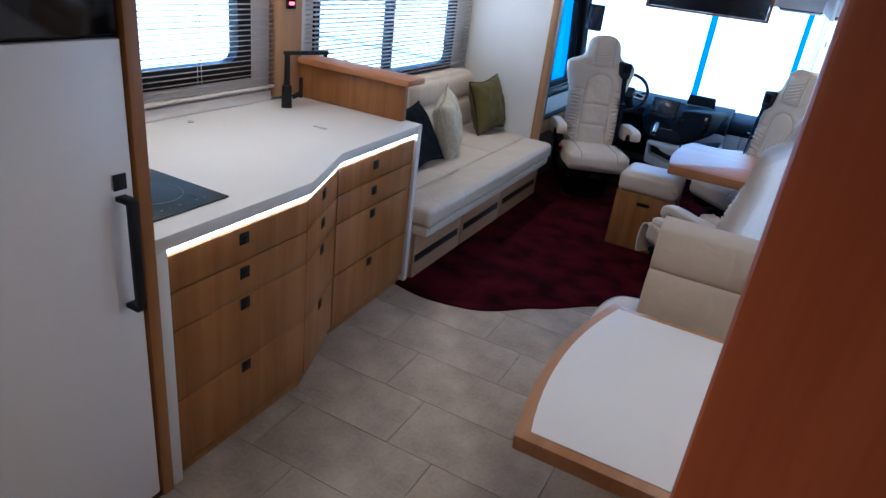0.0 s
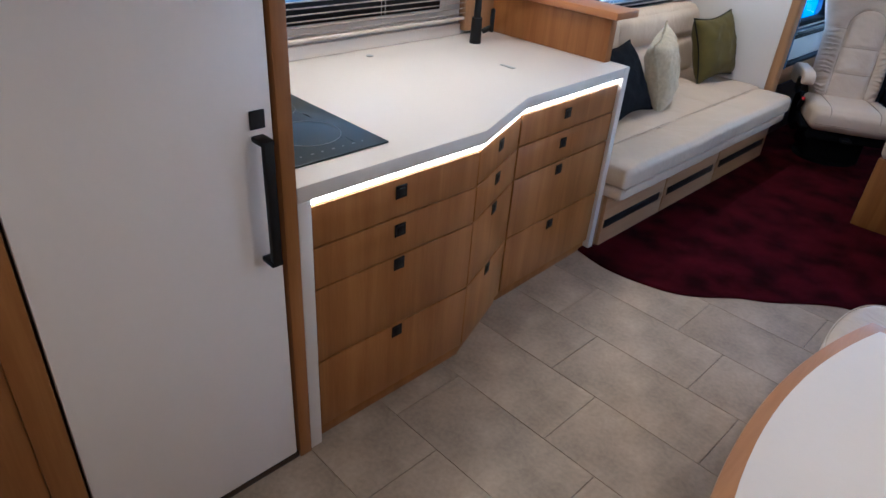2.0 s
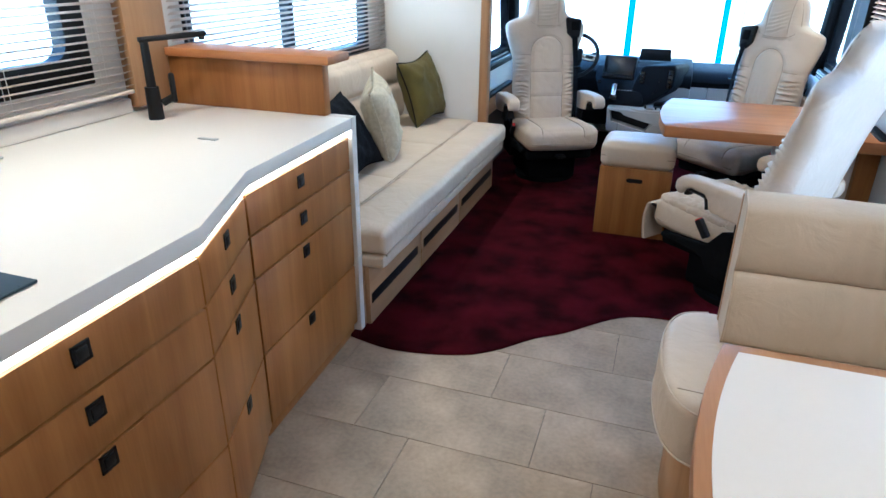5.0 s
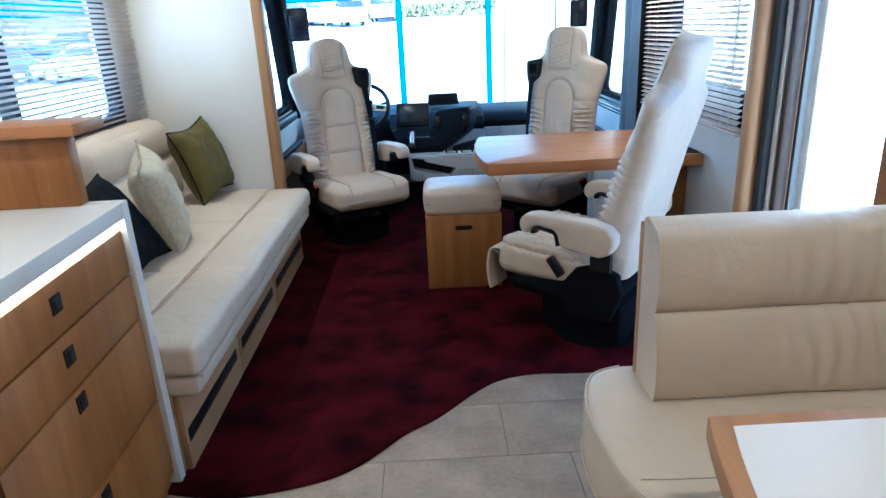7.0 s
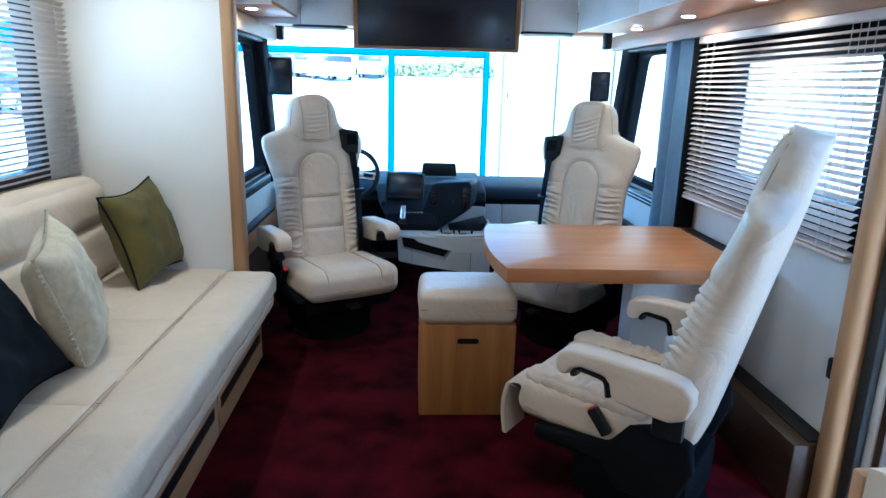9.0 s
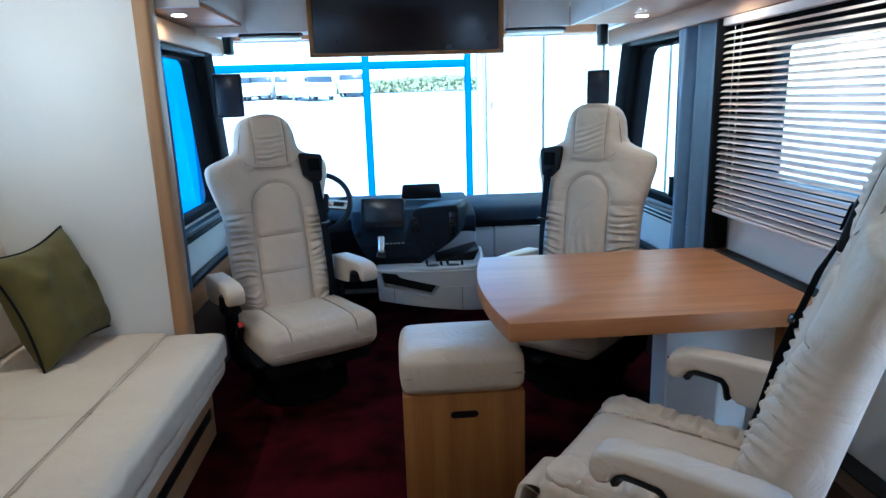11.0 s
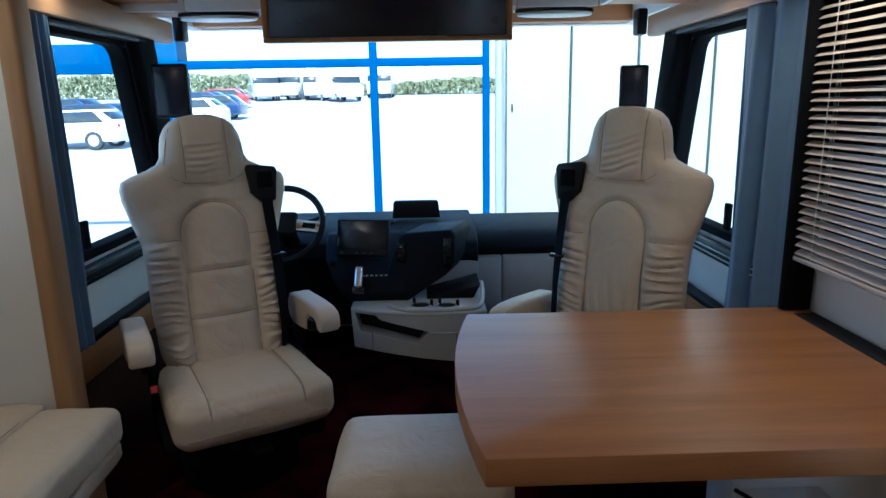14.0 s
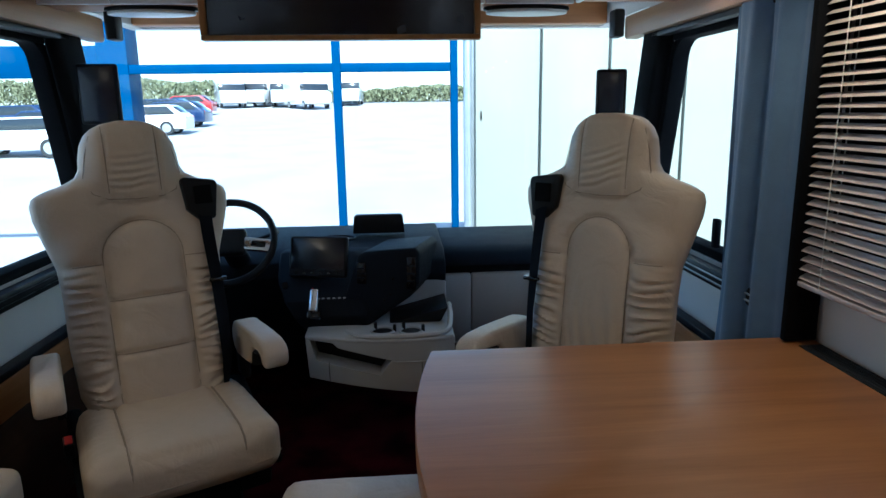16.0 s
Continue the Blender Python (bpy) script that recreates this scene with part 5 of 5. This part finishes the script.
part("column", tube([(0, 0.02, 0), (0, 0.22, -0.16)], 0.05, 12), DASH, wheel)
part("stalk", tube([(0.05, 0.09, -0.03), (0.2, 0.05, 0.03)], 0.009, 8), BLACK, wheel)

for x, y, z, wd, ht, rz, label in ((-1.485, 5.565, 1.28, 0.145, 0.222, 6, "black camera mirror display on the driver side"),
                                   (0.542, 5.75, 1.285, 0.125, 0.190, -14, "black camera mirror display on the passenger side")):
    mir = thing("mirror_display", label, "display", (x, y, z), rz)
    part("case", box(0, wd, 0.0, 0.03, 0.0, ht, 0.012, 3), BLACK, mir)
    part("screen", box(0.012, wd - 0.012, -0.002, -0.0005, 0.012, ht - 0.012, 0.001), SCREEN, mir)
    part("arm", box(wd / 2 - 0.015, wd / 2 + 0.015, 0.03, 0.12, 0.10, 0.13, 0.006), BLACK, mir)
dd = thing("dash_display", "black flip-up display on the dashboard", "display", (-0.405, 6.2, 0.715))
part("case", prism([(-0.13, 0.0), (0.13, 0.0), (0.122, 0.085), (0.112, 0.095), (-0.112, 0.095), (-0.122, 0.085)], -0.04, 0.0, 0.006, m=FRONT), BLACK, dd)

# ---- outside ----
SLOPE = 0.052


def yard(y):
    """Height of the yard; its climb from the hall is added to meet the camera's horizon."""
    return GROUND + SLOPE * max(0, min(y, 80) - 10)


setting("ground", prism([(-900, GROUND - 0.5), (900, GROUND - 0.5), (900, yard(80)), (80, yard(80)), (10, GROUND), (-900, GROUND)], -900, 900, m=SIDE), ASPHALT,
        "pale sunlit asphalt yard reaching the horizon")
fac = tagged(new("facade_frame"), "blue steel glazing frame of a hall front", "structure", "", "structure")
part("post", box(-3.07, -2.79, 9.5, 9.8, GROUND, 4.2, 0.01), BLUE, fac)
for x in (-0.85, 0.29):
    part("mullion", box(x - 0.04 if x != 0.29 else x - 0.03, x + 0.04, 9.5, 9.6, GROUND, 4.2, 0.005), BLUE, fac)
part("transom", box(-2.79, 0.26, 9.51, 9.59, 1.69, 1.775, 0.005), BLUE, fac)
part("transom", box(-12.0, -3.07, 9.51, 9.59, 1.66, 1.95, 0.005), BLUE, fac)
part("transom", box(-12.0, 0.26, 9.51, 9.59, 4.2, 4.4, 0.005), BLUE, fac)
gate = tagged(new("wall_hall"), "cream sandwich panel wall with grey joints", "structure", "", "structure")
for x0, x1 in ((0.50, 1.13), (1.16, 1.82), (1.85, 2.6), (2.63, 3.5), (3.53, 4.6)):
    part("panel", box(x0, x1, 9.46, 9.56, GROUND, 4.4, 0.008), PANEL_CREAM, gate)
part("joint", box(0.45, 4.6, 9.565, 9.6, GROUND, 4.4), STEEL, gate)
part("pipe", tube([(0.42, 9.44, GROUND), (0.42, 9.44, 4.3)], 0.045, 12), STEEL, gate, "grey down pipe")
part("lock", box(0.545, 0.56, 9.44, 9.459, 1.22, 1.30, 0.003), BLACK, gate)
part("post", tube([(-4.25, 8.6, GROUND), (-4.25, 8.6, 4.2)], 0.09, 14), STEEL, gate, "pale round post")


side = tagged(new("wall_hall_side"), "cream hall side wall with dark openings and blue posts", "structure", "", "structure")
for k, (y0, y1) in enumerate(((-6, 2.4), (4.2, 7.0), (8.4, 12))):
    part("panel", box(9.2, 9.35, y0, y1, GROUND, 4.4, 0.01), PANEL_CREAM, side)
for y in (2.4, 4.1, 7.0, 8.3):
    part("post", box(9.12, 9.3, y, y + 0.1, GROUND, 4.4, 0.01), BLUE, side)
part("lintel", box(9.2, 9.35, 2.5, 4.1, 2.6, 4.4, 0.01), PANEL_CREAM, side)
part("lintel", box(9.2, 9.35, 7.1, 8.3, 2.6, 4.4, 0.01), PANEL_CREAM, side)
part("shutter", box(9.3, 9.34, 7.1, 8.3, GROUND, 2.6, 0.01), CAR_BLUE, side, "dark blue roller shutter")


def car(label, paint, at, rz, kind="estate", group="parked cars"):
    ob = thing("car" if kind != "van" else "camper_van", label, "car" if kind != "van" else "van", at, rz, group)
    if kind == "van":
        prof = [(-3.0, 0.35), (2.8, 0.35), (3.0, 0.6), (2.95, 1.2), (2.3, 1.5), (2.1, 2.0), (2.4, 2.75), (2.2, 2.95), (-2.9, 2.95), (-3.0, 2.8)]
        wid, glass, wx = 1.1, [(2.37, 1.5), (2.2, 2.05), (1.3, 2.05), (1.3, 1.45)], (-1.6, 2.0)
    else:
        prof = [(-2.25, 0.28), (2.1, 0.28), (2.25, 0.5), (2.2, 0.75), (1.2, 0.95), (0.45, 1.42), (-1.5, 1.46), (-2.05, 1.05), (-2.28, 0.9)]
        wid, glass, wx = 0.88, [(1.0, 0.95), (0.42, 1.36), (-1.45, 1.40), (-1.85, 0.97)], (-1.35, 1.4)
    part("body", prism(prof, -wid, wid, 0.08, 3, m=pose(0, 0, 0, 90)), paint, ob)
    part("side_glass", prism(glass, -wid - 0.004, wid + 0.004, 0.02, m=pose(0, 0, 0, 90)), CAR_GLASS, ob)
    if kind == "van":
        part("windscreen", box(-0.02, 0.02, -0.95, 0.95, 0, 0.62, 0.01, m=pose(2.24, 0, 1.46, 0, -22)), CAR_GLASS, ob)
    else:
        part("windscreen", box(-0.012, 0.012, -0.72, 0.72, 0, 0.72, 0.01, m=pose(1.16, 0, 0.975, 0, -57)), CAR_GLASS, ob)
        part("rear_glass", box(-0.012, 0.012, -0.68, 0.68, 0, 0.42, 0.01, m=pose(-2.01, 0, 1.10, 0, 50)), CAR_GLASS, ob)
    for x in wx:
        for s in (-1, 1):
            w = part("wheel", disc(0, 0, -0.11, 0.33, 0.22, 24, m=pose(x, s * (wid - 0.09), 0.33, 90)), RUBBER, ob)
            part("rim", disc(0, 0, -0.115, 0.21, 0.23, 16, m=pose(x, s * (wid - 0.09), 0.33, 90)), STEEL, w)
    for s in (-1, 1):
        part("tail_light", box(prof[-1][0] + 0.0, prof[-1][0] + 0.12, s * (wid - 0.16) - 0.1, s * (wid - 0.16) + 0.1, 0.8, 0.92, 0.02), CAR_RED, ob, "red tail light")
        part("headlight", box(2.1, 2.24, s * (wid - 0.2) - 0.12, s * (wid - 0.2) + 0.12, 0.58, 0.70, 0.02), LAMP_OFF, ob)
    return ob


for lab, paint, x, y, rz in (("white estate car parked in the yard", CAR_WHITE, -13.9, 28.2, 178), ("dark blue estate car parked in the yard", CAR_BLUE, -15.6, 33.0, 180),
                             ("dark blue car parked in the yard", CAR_BLUE, -18.0, 28.5, 178), ("white car parked in the yard", CAR_WHITE, -12.8, 37.0, 182),
                             ("dark blue car parked in the yard", CAR_BLUE, -15.5, 47.0, 178), ("dark blue car parked in the yard", CAR_BLUE, -13.2, 42.0, 180),
                             ("white car parked in the yard", CAR_WHITE, -21.0, 33.0, 180), ("red car parked in the yard", CAR_RED, -16.0, 54.0, 180),
                             ("dark blue car parked at the edge", CAR_BLUE, -20.0, 39.0, 176), ("white and red car standing beside the entry door", CAR_WHITE, 7.6, 3.4, 95)):
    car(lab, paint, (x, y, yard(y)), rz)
for x, y, rz in ((-15.4, 66, -70), (-12.9, 67.5, -95), (-10.6, 66.5, -80), (-7.8, 62, -62), (-4.4, 68, -92)):
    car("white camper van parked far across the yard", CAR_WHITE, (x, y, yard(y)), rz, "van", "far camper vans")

# hedge at the yard's edge
rnd = random.Random(4)
verts, faces = [], []
for k in range(34000):
    x = rnd.uniform(-70, 25)
    h = 2.6 + 0.9 * noise.noise(Vector((x * 0.12, 0, 0))) + 0.5 * noise.noise(Vector((x * 0.7, 3, 0)))
    h *= 1.0 if x < -18 else 0.55
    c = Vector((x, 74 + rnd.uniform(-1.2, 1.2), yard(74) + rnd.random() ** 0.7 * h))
    e = Euler((rnd.uniform(0, 6), rnd.uniform(0, 6), rnd.uniform(0, 6))).to_matrix()
    s = rnd.uniform(0.12, 0.28)
    i = len(verts)
    verts += [c + e @ Vector(p) * s for p in ((-1, 0, 0), (0, -0.45, 0.1), (1, 0, 0), (0, 0.45, 0.1))]
    faces.append((i, i + 1, i + 2, i + 3))
me = bpy.data.meshes.new("hedge")
me.from_pydata(verts, [], faces)
me.materials.append(HEDGE)
tagged(new("hedge", me), "dense green and reddish hedge along the yard", "hedge", "", "stuff")

# ---- floor tiles ----
tile_mesh = {}
ROW, LEN, J = 0.3075, 0.612, 0.0022
floor = bpy.data.objects["floor"]
for k in range(-11, 6):
    y0 = 1.302 + k * ROW
    x = -0.73 - 0.203 * (k % 3) - 2 * LEN
    while x < R:
        a, b = max(x, -1.45), min(x + LEN, R)
        if b - a > 0.02:
            key = (round(b - a, 3))
            if key not in tile_mesh:
                bm = box(0, b - a - J, 0, ROW - J, -0.006, 0.0, 0.0007, 1)
                me = bpy.data.meshes.new("tile")
                bm.to_mesh(me)
                bm.free()
                me.materials.append(TILE)
                tile_mesh[key] = me
            t = new("tile", tile_mesh[key])
            t.parent = floor
            t.location = (a + J / 2, y0 + J / 2, 0)
        x += LEN
